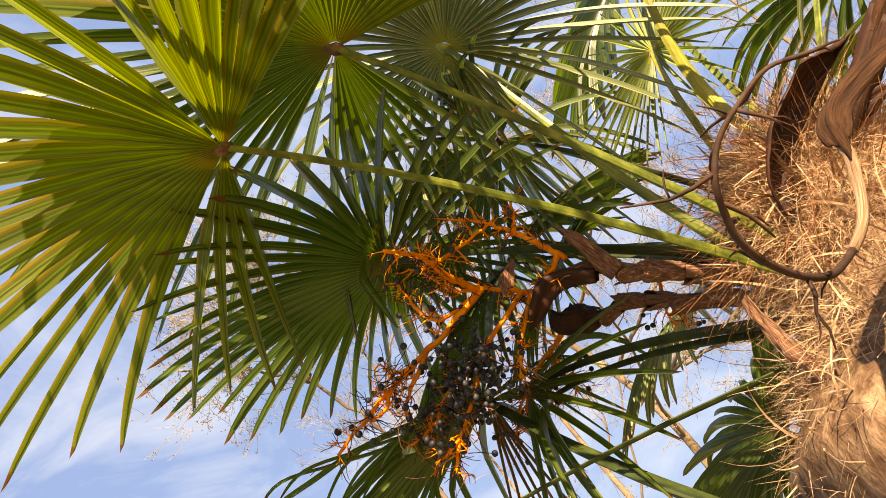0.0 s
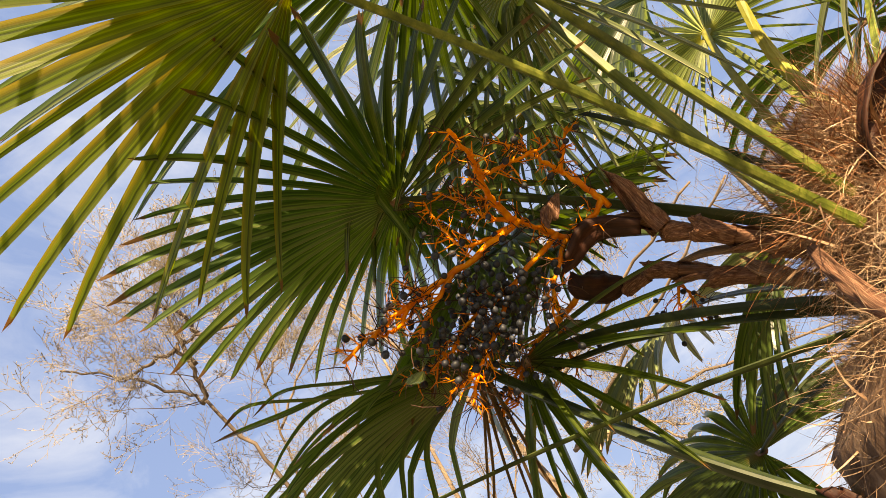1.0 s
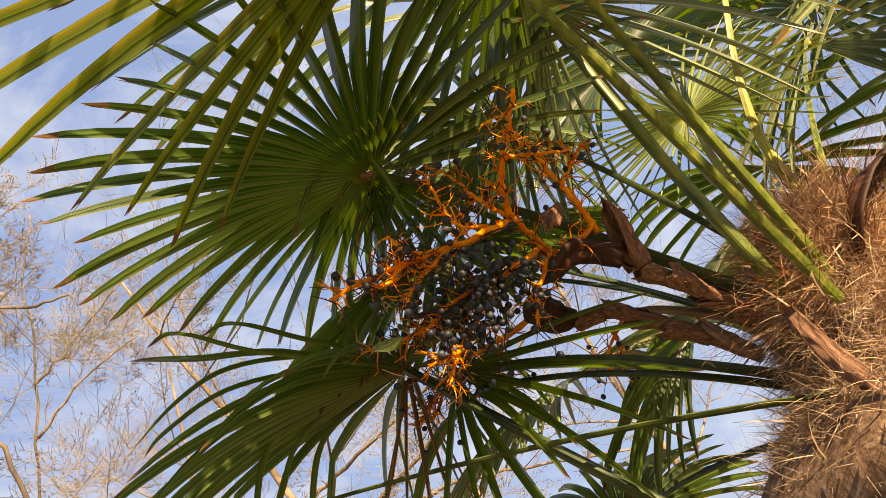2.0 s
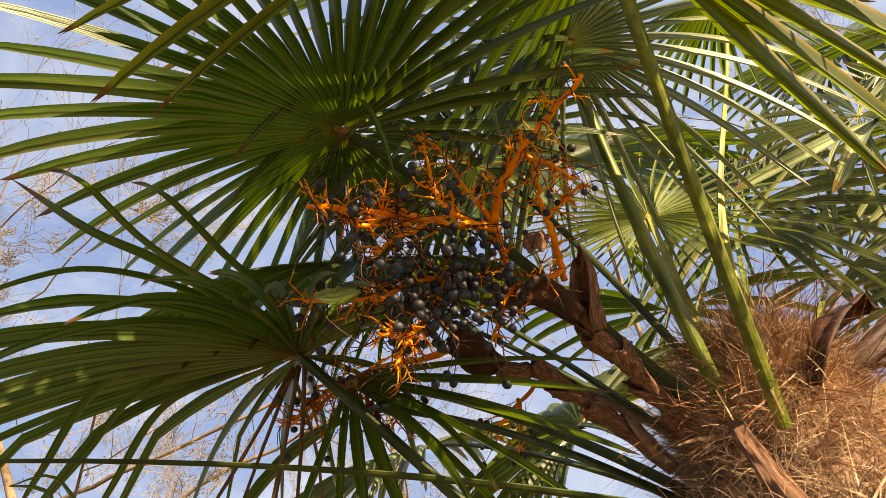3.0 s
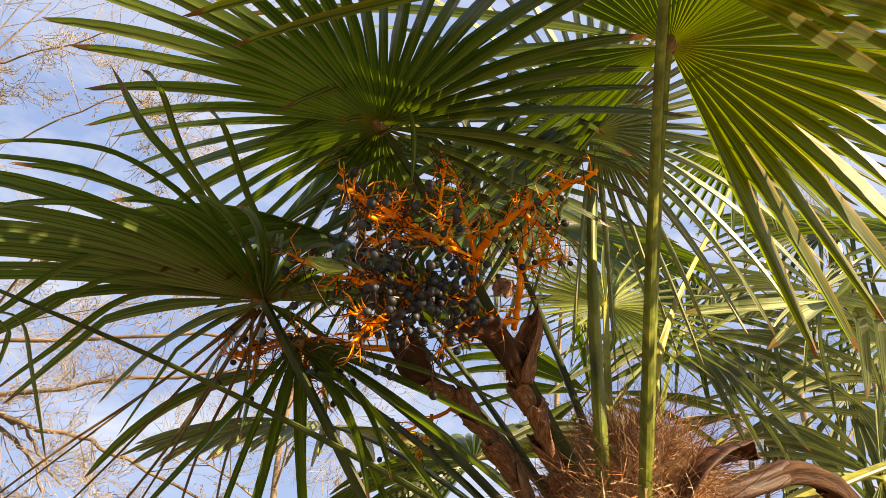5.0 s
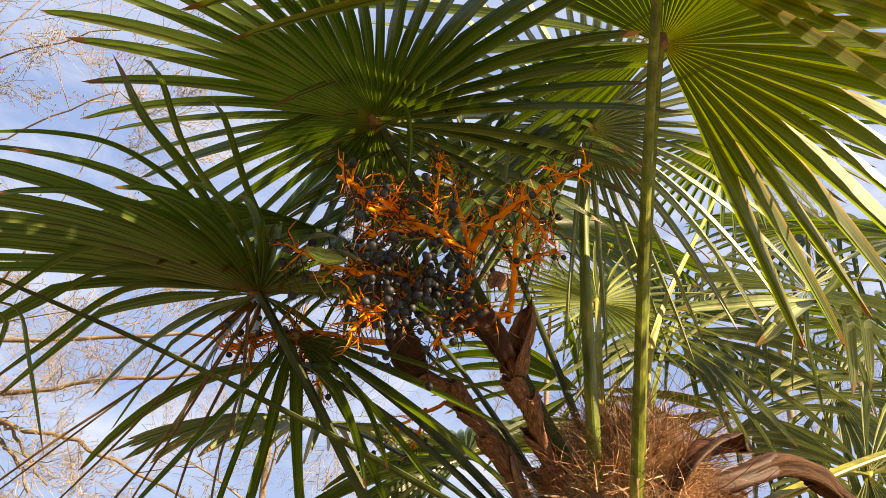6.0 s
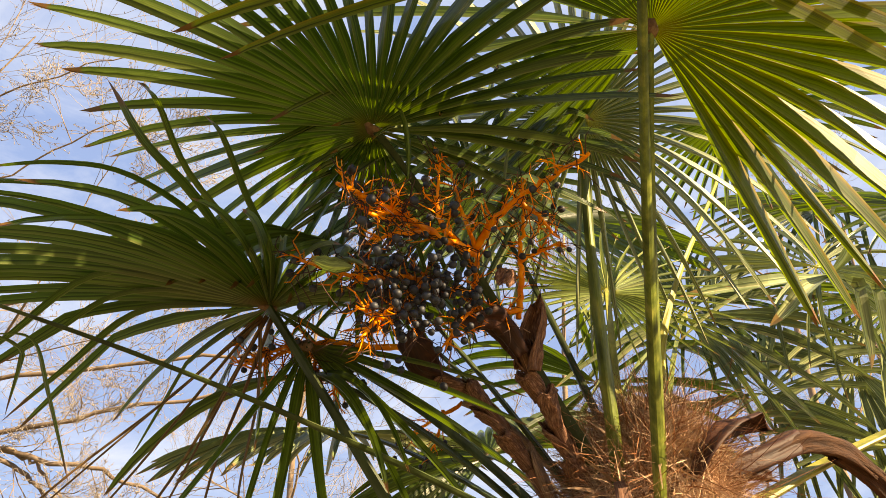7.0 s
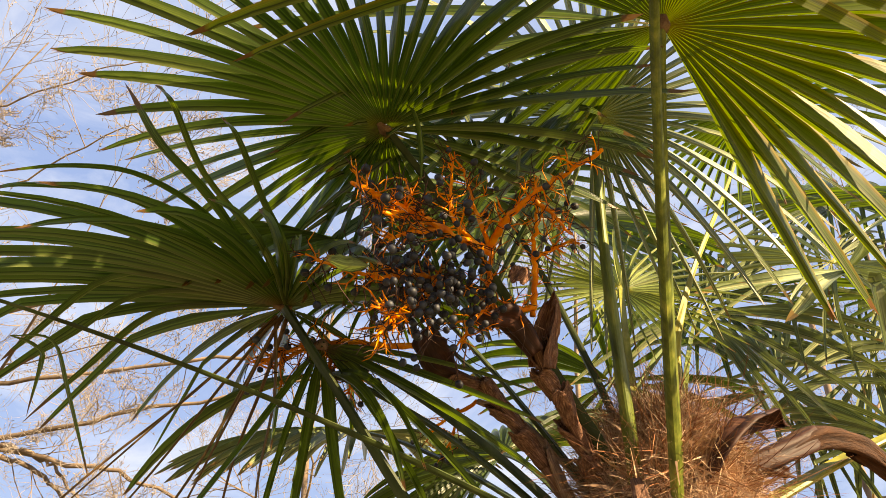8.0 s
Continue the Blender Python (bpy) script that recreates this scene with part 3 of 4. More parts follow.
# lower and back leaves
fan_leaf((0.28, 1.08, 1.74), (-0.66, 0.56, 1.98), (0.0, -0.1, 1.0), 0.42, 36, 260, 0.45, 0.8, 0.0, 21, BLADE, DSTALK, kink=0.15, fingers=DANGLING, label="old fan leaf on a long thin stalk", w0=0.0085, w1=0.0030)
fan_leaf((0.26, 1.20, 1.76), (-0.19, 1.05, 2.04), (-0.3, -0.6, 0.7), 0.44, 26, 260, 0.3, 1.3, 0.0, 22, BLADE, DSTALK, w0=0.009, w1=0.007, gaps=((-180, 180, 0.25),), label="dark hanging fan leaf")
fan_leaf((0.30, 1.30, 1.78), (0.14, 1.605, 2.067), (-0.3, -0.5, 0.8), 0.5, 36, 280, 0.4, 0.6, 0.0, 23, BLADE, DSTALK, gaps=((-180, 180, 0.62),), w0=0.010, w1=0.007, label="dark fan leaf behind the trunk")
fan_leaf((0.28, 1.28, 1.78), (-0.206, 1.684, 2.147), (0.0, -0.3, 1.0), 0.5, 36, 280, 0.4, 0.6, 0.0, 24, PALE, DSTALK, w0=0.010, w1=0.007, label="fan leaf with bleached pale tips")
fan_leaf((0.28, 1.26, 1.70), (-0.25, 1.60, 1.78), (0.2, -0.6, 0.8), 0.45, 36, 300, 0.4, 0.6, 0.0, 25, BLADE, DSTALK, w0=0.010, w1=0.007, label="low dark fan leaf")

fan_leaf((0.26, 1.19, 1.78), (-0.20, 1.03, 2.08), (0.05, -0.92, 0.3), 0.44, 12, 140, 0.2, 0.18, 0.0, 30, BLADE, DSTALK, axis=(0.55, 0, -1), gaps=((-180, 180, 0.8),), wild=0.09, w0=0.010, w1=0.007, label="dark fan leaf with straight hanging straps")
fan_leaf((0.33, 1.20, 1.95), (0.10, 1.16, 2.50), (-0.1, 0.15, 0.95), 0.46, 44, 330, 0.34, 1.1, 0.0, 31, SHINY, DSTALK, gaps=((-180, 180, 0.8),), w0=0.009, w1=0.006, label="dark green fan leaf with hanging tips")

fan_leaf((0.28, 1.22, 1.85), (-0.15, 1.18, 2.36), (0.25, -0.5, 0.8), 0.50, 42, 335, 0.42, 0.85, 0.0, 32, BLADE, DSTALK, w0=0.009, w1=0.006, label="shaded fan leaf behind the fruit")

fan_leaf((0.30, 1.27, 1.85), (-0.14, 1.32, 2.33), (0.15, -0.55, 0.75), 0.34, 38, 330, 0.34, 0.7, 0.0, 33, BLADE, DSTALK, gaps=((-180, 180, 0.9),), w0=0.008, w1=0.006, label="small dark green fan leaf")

# ---- fruit clusters ----
def bead(name, r=0.0055):
    s = Sheet()
    rr = []
    for k in range(1, 6):
        a = math.pi * k / 6
        rr.append([Vector((math.cos(b) * math.sin(a) * r, math.sin(b) * math.sin(a) * r * 0.93, -math.cos(a) * r * 1.06)) for b in (2 * math.pi * i / 9 for i in range(9))])
    s.loft(rr, True, True)
    me = s.mesh(name)
    me.materials.append(BERRY)
    return me


BEAD = bead("berry")


def spathe(name, pts, radii, parent, mat, face=(0, -0.4, 1), arc=(330, 120), seed=1, label="", folds=0.16, tip=True):
    """A papery sheath: an open tube that narrows to a ragged point."""
    line = spline(pts, 8)
    n = len(line)
    rng = random.Random(seed)
    rad = [np.interp(k / (n - 1), np.linspace(0, 1, len(radii)), radii) for k in range(n)]
    s, rings_ = Sheet(), []
    m = 19
    ph = rng.uniform(0, 6)
    for k, q in enumerate(line):
        t = (line[min(k + 1, n - 1)] - line[max(k - 1, 0)]).normalized()
        up = Vector(face)
        up = (up - t * up.dot(t)).normalized()
        side = t.cross(up)
        f = k / (n - 1)
        ar = radians(arc[0] + (arc[1] - arc[0]) * f)
        r = rad[k]
        row = []
        for i in range(m):
            a = (i / (m - 1) - 0.5) * ar
            w = r * (1 + folds * math.sin(5 * a + ph + 2 * f) + 0.18 * noise.noise(Vector((math.cos(a) * 2 + seed, math.sin(a) * 2, f * 5))) + 0.09 * noise.noise(Vector((math.cos(a) * 6 + seed, math.sin(a) * 6, f * 14))))
            q2 = q + side * (math.sin(a) * w) + up * (math.cos(a) * w)
            if tip and f > 0.8:
                q2 = q2 - t * (abs(i / (m - 1) - 0.5) * 2) ** 1.5 * 0.035 * (f - 0.8) / 0.2 * rng.uniform(0.6, 1.3)
            row.append(q2)
        rings_.append(row)
    s.loft(rings_, closed=False)
    ob = piece(name, s, mat, parent, label)
    th = ob.modifiers.new("thick", "SOLIDIFY")
    th.thickness = 0.0012
    return ob


def hoods(line, count, parent, seed, size=1.0):
    """Short overlapping hoods along a flower stalk, each with a lip that stands off it."""
    rng = random.Random(seed)
    n = len(line)
    for k in range(count):
        a = int((n - 9) * k / count)
        turn = 2.4 * k + rng.uniform(-0.5, 0.5)
        t = (line[a + 8] - line[a]).normalized()
        side = t.cross(Vector((0, -1, 0.2))).normalized()
        over = side.cross(t)
        way = side * math.cos(turn) + over * math.sin(turn)
        pts = [line[a], line[a + 3] + way * 0.003, line[a + 6] + way * 0.008 * size, line[a + 8] + way * 0.022 * size]
        spathe("sheath", pts, (0.013 * size, 0.017 * size, 0.021 * size, 0.013 * size), parent, BRACT if k else SHEATH, tuple(way), (330, 120), seed + k, folds=0.09)


def stalk_piece(name, pts, r0, r1, mat, parent, sides=8, label=""):
    line = spline(pts, 5)
    s = Sheet()
    s.tube(line, [r0 + (r1 - r0) * k / (len(line) - 1) for k in range(len(line))], sides)
    return piece(name, s, mat, parent, label)


def wiggle(q, way, length, steps, rng, amount):
    line = [q.copy()]
    for _ in range(steps):
        way = (way + Vector((rng.gauss(0, 1), rng.gauss(0, 1), rng.gauss(0, 1))) * amount).normalized()
        q = q + way * (length / steps)
        line.append(q.copy())
    return line, way


def fruit_cluster(branches, seed, berries, centre, spread, rachis=0.0038, density=0.0075, sub=(0.025, 0.062), label="", sparse=0.25, twig_mat=None, mat=None):
    """Branched orange stalks, thin dry twiglets and dark berries."""
    rng = random.Random(seed)
    mat, twig_mat = mat or ORANGE, twig_mat or DRYTWIG
    cluster = group_empty("fruit_cluster", palm, label)
    tips, joints = [], []
    thin = Sheet()
    for bi, (pts, fat) in enumerate(branches):
        line = spline(pts, 6)
        n = len(line)
        main = Sheet()
        for k in range(n):
            line[k] = line[k] + Vector((rng.gauss(0, 1), rng.gauss(0, 1), rng.gauss(0, 1))) * 0.0012
        main.tube(line, [rachis * fat * (1 - 0.6 * k / (n - 1)) * rng.uniform(0.88, 1.15) for k in range(n)], 7)
        total = sum((line[k + 1] - line[k]).length for k in range(n - 1))
        count = int(total / density)
        for c in range(count):
            f = 0.18 + 0.82 * (c + rng.random()) / max(1, count)
            k = min(n - 2, int(f * (n - 1)))
            q = line[k].lerp(line[k + 1], f * (n - 1) - k) if f < 1 else line[-1]
            t = (line[k + 1] - line[k]).normalized()
            rnd = Vector((rng.gauss(0, 1), rng.gauss(0, 1), rng.gauss(0, 1)))
            out_way = (rnd - t * rnd.dot(t)).normalized()
            way = (out_way * rng.uniform(0.6, 1.2) + t * rng.uniform(0.3, 0.9)).normalized()
            ln = rng.uniform(*sub) * (1.15 - 0.5 * f)
            tw, end = wiggle(q, way, ln, 4, rng, 0.16)
            r = rachis * 0.5 * rng.uniform(0.6, 1.1)
            main.tube(tw, [r * (1 - 0.16 * j) for j in range(5)], 5)
            joints += tw[1:]
            for _ in range(rng.randint(2, 5)):
                b = tw[rng.randint(1, 4)]
                w2 = (end + Vector((rng.gauss(0, 1), rng.gauss(0, 1), rng.gauss(0, 1))) * 0.9).normalized()
                if rng.random() < 0.48:
                    t3, _ = wiggle(b, w2, rng.uniform(0.008, 0.022), 2, rng, 0.2)
                    main.tube(t3, [r * 0.6, r * 0.5, r * 0.25], 4)
                else:
                    t3, _ = wiggle(b, w2, rng.uniform(0.015, 0.055), 3, rng, 0.3)
                    thin.tube(t3, [0.0009, 0.0008, 0.0007, 0.0005], 3)
                if rng.random() < sparse:
                    tips.append(t3[-1])
        piece("fruit_branch", main, mat, cluster)
    spots = []

    def fits(q):
        return all((q - o).length > 0.0100 for o in spots)

    for q in tips:
        if fits(q):
            spots.append(q)
    tries = 0
    while berries and len(spots) < len(tips) + berries and tries < berries * 60:
        tries += 1
        q = Vector(centre) + Vector((rng.gauss(0, spread[0]), rng.gauss(0, spread[1]), rng.gauss(0, spread[2])))
        if not fits(q):
            continue
        near = min(joints, key=lambda j: (j - q).length)
        if (near - q).length > 0.05:
            continue
        spots.append(q)
        thin.tube([near, near.lerp(q, 0.5) + Vector((0, 0, 0.002)), q], [0.0009, 0.0008, 0.0007], 3)
    piece("dry_twiglet", thin, twig_mat, cluster, "thin dark dry twiglets", kind="stuff")
    for q in spots[:290]:
        ob = new("berry", BEAD)
        ob.parent = cluster
        sc = rng.uniform(0.82, 1.12)
        ob.matrix_basis = Matrix.LocRotScale(q, Euler((rng.uniform(0, 6), rng.uniform(0, 6), rng.uniform(0, 6))), (sc, sc, sc))
    return cluster


RIGHT_ARM = [
    ([(0.136, 1.000, 2.085), (0.077, 0.954, 2.112), (0.072, 0.905, 2.138), (0.070, 0.858, 2.158)], 2),
    ([(0.070, 0.858, 2.158), (0.088, 0.815, 2.174), (0.123, 0.770, 2.186), (0.153, 0.731, 2.187), (0.200, 0.650, 2.170)], 1.7),
    ([(0.070, 0.855, 2.158), (0.057, 0.826, 2.177), (0.042, 0.818, 2.227), (0.028, 0.801, 2.272)], 1.1),
    ([(0.123, 0.770, 2.186), (0.160, 0.800, 2.178), (0.198, 0.862, 2.184)], 1.0),
]
LEFT_ARM = [
    ([(0.072, 0.865, 2.156), (0.032, 0.795, 2.128), (-0.024, 0.716, 2.112), (-0.048, 0.678, 2.100), (-0.070, 0.646, 2.092), (-0.098, 0.572, 2.056)], 1.6),
    ([(-0.024, 0.716, 2.112), (-0.039, 0.696, 2.128), (-0.048, 0.689, 2.155)], 1.0),
    ([(-0.044, 0.680, 2.100), (-0.067, 0.665, 2.083), (-0.082, 0.642, 2.082)], 1.0),
    ([(0.000, 0.750, 2.118), (-0.044, 0.701, 2.080), (-0.069, 0.693, 2.057)], 1.0),
]
LOWER_ARM = [
    ([(0.074, 0.930, 2.124), (0.020, 0.830, 2.074), (-0.036, 0.763, 2.056), (-0.077, 0.741, 2.038), (-0.118, 0.728, 2.041), (-0.161, 0.720, 2.056)], 1.2),
    ([(0.020, 0.830, 2.074), (-0.034, 0.784, 2.023), (-0.059, 0.740, 1.983), (-0.075, 0.715, 1.945)], 1.2),
    ([(-0.055, 0.739, 1.984), (-0.070, 0.710, 1.974), (-0.085, 0.698, 1.975)], 1.0),
    ([(0.076, 0.945, 2.116), (0.045, 0.880, 2.050), (0.024, 0.845, 2.000)], 1.3),
    ([(0.060, 0.838, 2.150), (0.017, 0.792, 2.156), (0.011, 0.775, 2.203), (0.016, 0.772, 2.263)], 1.0),
]
SIDE = [
    ([(0.145, 0.985, 2.109), (0.149, 0.955, 2.155), (0.147, 0.926, 2.201), (0.149, 0.880, 2.235), (0.140, 0.840, 2.261)], 1.4),
    ([(0.147, 0.933, 2.189), (0.181, 0.924, 2.202), (0.213, 0.915, 2.214)], 1.1),
    ([(0.147, 0.977, 2.120), (0.120, 0.961, 2.110), (0.100, 0.939, 2.108)], 1.5),
]
fruit = fruit_cluster(RIGHT_ARM + LEFT_ARM + LOWER_ARM + SIDE, 4, 225, (-0.018, 0.782, 2.045), (0.055, 0.042, 0.036), label="branching orange fruit stalk with blue-black berries", density=0.0085, sub=(0.014, 0.050), sparse=0.06)
STEM = [(0.285, 1.165, 1.835), (0.257, 1.150, 1.890), (0.233, 1.122, 1.937), (0.207, 1.088, 1.977), (0.178, 1.058, 2.020), (0.160, 1.033, 2.057), (0.143, 1.006, 2.085), (0.093, 0.965, 2.104)]
stalk_piece("fruit_stalk", STEM, 0.013, 0.009, BRACT, fruit)
hoods(spline(STEM, 6), 6, fruit, 30)
spathe("bract", [(0.160, 1.030, 2.040), (0.163, 1.015, 2.078), (0.172, 0.992, 2.120), (0.180, 0.970, 2.157)], (0.020, 0.021, 0.019, 0.004), fruit, BRACT, (0.6, 0.2, 0.4), (260, 150), 5, "curled brown papery bract")
spathe("bract", [(0.150, 1.010, 2.060), (0.120, 0.985, 2.095), (0.090, 0.955, 2.105), (0.055, 0.925, 2.085), (0.035, 0.91, 2.07)], (0.016, 0.022, 0.026, 0.022, 0.006), fruit, REDBRACT, (0.0, 0.3, -0.9), (280, 150), 6, "dark brown hooded bract")
spathe("bract", [(0.130, 0.905, 2.150), (0.115, 0.885, 2.125), (0.100, 0.875, 2.100)], (0.004, 0.016, 0.012), fruit, BRACT, (0.3, -0.5, 0.5), (160, 160), 16)

fruit2 = fruit_cluster([
    ([(-0.008, 1.069, 2.096), (-0.099, 1.071, 2.098), (-0.175, 1.060, 2.100), (-0.226, 1.040, 2.078), (-0.284, 1.041, 2.044)], 1.5),
    ([(-0.175, 1.060, 2.100), (-0.189, 1.063, 2.060), (-0.181, 1.071, 2.028)], 1.1),
    ([(-0.120, 1.070, 2.10), (-0.150, 1.09, 2.06), (-0.160, 1.10, 2.02)], 1.0),
    ([(-0.200, 1.050, 2.09), (-0.240, 1.02, 2.07), (-0.290, 1.00, 2.03)], 1.0)], 8, 0, (0, 0, 0), (1, 1, 1), 0.0042, 0.0065, (0.03, 0.075), "older dull orange fruit stalk, mostly bare", 0.07)
STEM2 = [(0.217, 1.190, 1.857), (0.163, 1.157, 1.931), (0.127, 1.128, 1.978), (0.087, 1.114, 2.021), (0.048, 1.100, 2.044), (0.008, 1.098, 2.068), (-0.008, 1.069, 2.096)]
stalk_piece("fruit_stalk", STEM2, 0.011, 0.008, BRACT, fruit2)
hoods(spline(STEM2, 6), 5, fruit2, 40, 0.9)
spathe("bract", [(0.02, 1.098, 2.06), (-0.005, 1.085, 2.075), (-0.02, 1.06, 2.10), (-0.015, 1.05, 2.13)], (0.012, 0.026, 0.028, 0.008), fruit2, REDBRACT, (0.0, -0.9, -0.2), (300, 170), 9, "dark red-brown bract")

fruit3 = fruit_cluster([
    ([(0.065, 1.233, 2.059), (-0.002, 1.276, 2.032), (-0.033, 1.296, 2.003)], 1.2),
    ([(0.03, 1.255, 2.05), (0.02, 1.27, 2.01), (0.0, 1.28, 1.97)], 1.0)], 9, 0, (0, 0, 0), (1, 1, 1), 0.0034, 0.012, (0.03, 0.06), "small bare orange fruit stalk", 0.12)
stalk_piece("fruit_stalk", [(0.30, 1.23, 1.86), (0.20, 1.225, 1.96), (0.12, 1.222, 2.03), (0.065, 1.233, 2.059)], 0.011, 0.006, SHEATH, fruit3)

# the big arching bract
arch = group_empty("arching_bract", palm, "arching old flower stalk in brown papery sheaths")
ARCH = [(0.398, 1.171, 1.886), (0.457, 1.140, 1.898), (0.538, 1.145, 1.922), (0.650, 1.180, 1.970), (0.735, 1.210, 1.965), (0.810, 1.245, 1.915), (0.866, 1.274, 1.825), (0.89, 1.28, 1.72)]
stalk_piece("stalk", ARCH, 0.012, 0.009, OLDBRACT, arch)
spathe("sheath", ARCH[0:4], (0.016, 0.018, 0.020, 0.024), arch, REDBRACT, (0, -0.3, 1), (350, 230), 10)
spathe("sheath", ARCH[2:6], (0.016, 0.021, 0.024, 0.021), arch, OLDBRACT, (0.3, -0.3, 1), (340, 200), 11)
spathe("sheath", ARCH[4:8], (0.019, 0.021, 0.020, 0.012), arch, OLDBRACT, (0.7, -0.4, 0.4), (330, 150), 12)
spathe("bract", [(0.413, 1.050, 1.872), (0.445, 1.055, 1.905), (0.490, 1.075, 1.938), (0.548, 1.118, 1.966), (0.610, 1.170, 1.988)], (0.014, 0.027, 0.036, 0.032, 0.003), arch, REDBRACT, (-0.4, 0.1, 0.9), (165, 110), 13, "dark red-brown pointed bract")
spathe("bract", [(0.50, 1.14, 1.915), (0.545, 1.15, 1.915), (0.59, 1.16, 1.90)], (0.014, 0.016, 0.005), arch, REDBRACT, (0, -0.5, -0.8), (220, 150), 14)

spathe("leaf_base", [(0.290, 1.045, 1.862), (0.296, 1.030, 1.81), (0.306, 1.018, 1.757), (0.318, 1.000, 1.70)], (0.016, 0.027, 0.034, 0.032), palm, BRACT, (-0.35, -0.9, 0.2), (60, 50), 22, "torn brown leaf base on the trunk", folds=0.08)
STUBS = random.Random(61)
for k in range(9):
    z = 1.15 + 0.45 * k / 8
    a = math.radians(200 + 137.5 * k)
    c = FOOT.lerp(TOP, (z + 0.05) / 1.98)
    rad = Vector((math.cos(a), math.sin(a), 0))
    q = Vector((c.x, c.y, z)) + rad * (trunk_radius(z) * 0.97)
    ln = STUBS.uniform(0.07, 0.13)
    lift = Vector((0, 0, 1)) * ln
    spathe("leaf_base", [q - lift * 0.6, q + rad * 0.012, q + lift * 0.5 + rad * STUBS.uniform(0.02, 0.05)], (0.034, 0.032, STUBS.uniform(0.014, 0.022)), palm, REDBRACT, tuple(rad), (110, 130), 70 + k, "torn old leaf base on the trunk", folds=0.08)
# a dried flower stalk that hooks out from the trunk
dry = group_empty("dried_flower_stalk", palm, "dried hooked flower stalk with bare dark twigs")
HOOK = [(0.88, 1.27, 1.80), (0.80, 1.12, 1.84), (0.70, 0.97, 1.86), (0.612, 0.844, 1.836), (0.592, 0.801, 1.784), (0.576, 0.756, 1.740), (0.564, 0.694, 1.717), (0.568, 0.646, 1.716), (0.582, 0.597, 1.728), (0.598, 0.564, 1.743), (0.613, 0.551, 1.756), (0.631, 0.541, 1.768), (0.649, 0.547, 1.782), (0.669, 0.562, 1.790), (0.688, 0.579, 1.794), (0.700, 0.599, 1.786)]
line = spline(HOOK, 5)
s = Sheet()
s.tube(line[:29], [0.0085 - 0.0045 * k / 28 for k in range(29)], 8)
piece("stalk", s, SHEATH, dry)
spathe("sheath", HOOK[2:5], (0.009, 0.0125, 0.013, 0.006), dry, OLDBRACT, (0.5, -0.6, 0.4), (240, 120), 91, "torn papery sheath")
s = Sheet()
s.tube(line[28:], [0.0034 - 0.0022 * k / (len(line) - 29) for k in range(len(line) - 28)], 6)
rng = random.Random(77)
for k in range(32, len(line), 4):
    for _ in range(1):
        w = Vector((rng.gauss(0, 1), rng.gauss(0, 1), rng.gauss(0, 1))).normalized()
        tw, end = wiggle(line[k], w, rng.uniform(0.02, 0.06), 4, rng, 0.3)
        s.tube(tw, [0.0018, 0.0016, 0.0013, 0.001, 0.0006], 4)
        tw2, _ = wiggle(tw[2], (end + Vector((rng.gauss(0, 1), rng.gauss(0, 1), rng.gauss(0, 1)))).normalized(), 0.02, 3, rng, 0.3)
        s.tube(tw2, [0.001, 0.0009, 0.0008, 0.0004], 3)
piece("bare_twig", s, DRYTWIG, dry)

# dry strands that hang below the left leaf
strands = group_empty("dry_strands", palm, "long dry brown strips hanging down")
rng = random.Random(21)
for k in range(7):
    a = Vector((-0.262 + rng.uniform(-0.01, 0.02), 0.975, 2.105))
    b = Vector((-0.64 + 0.062 * k + rng.uniform(-0.01, 0.01), 1.02 + rng.uniform(-0.05, 0.05), 1.76 + rng.uniform(-0.05, 0.03)))
    mids = [a.lerp(b, f) + Vector((rng.gauss(0, 0.006), rng.gauss(0, 0.006), 0)) for f in (0.33, 0.66)]
    s = Sheet()
    ln = spline([a, *mids, b], 5)
    s.tube(ln, [0.0045 * (1 - 0.6 * j / (len(ln) - 1)) for j in range(len(ln))], 5, 0.3)
    piece("dry_strand", s, DRYBLADE, strands)


def torn_strip(pts, width, seed, mat=PALE):
    line = spline(pts, 5)
    n = len(line)
    s, rng = Sheet(), random.Random(seed)
    side = Vector((rng.gauss(0, 1), rng.gauss(0, 1), rng.gauss(0, 1)))
    rows = []
    for k, q in enumerate(line):
        t = (line[min(k + 1, n - 1)] - line[max(k - 1, 0)]).normalized()
        side = (side - t * side.dot(t)).normalized()
        up = t.cross(side)
        w = width * math.sin(math.pi * (0.12 + 0.83 * k / (n - 1))) * rng.uniform(0.85, 1.1)
        rows.append([q - side * w + up * w * 0.4, q, q + side * w + up * w * 0.4])
    s.loft(rows, closed=False, us=[0.1, 0.4, 0.9], vs=[0.7 * k / (n - 1) for k in range(n)])
    return piece("torn_strip", s, mat, palm, "torn strip of a palm leaf", smooth=False)


torn_strip([(-0.140, 0.69, 2.035), (-0.115, 0.685, 2.022), (-0.088, 0.68, 2.018)], 0.011, 3, SHINY)
torn_strip([(-0.06, 0.80, 2.40), (-0.04, 0.76, 2.34), (-0.03, 0.75, 2.27), (-0.03, 0.75, 2.20)], 0.009, 5, BLADE)
torn_strip([(0.13, 0.86, 2.36), (0.125, 0.85, 2.32), (0.12, 0.85, 2.285)], 0.008, 6)

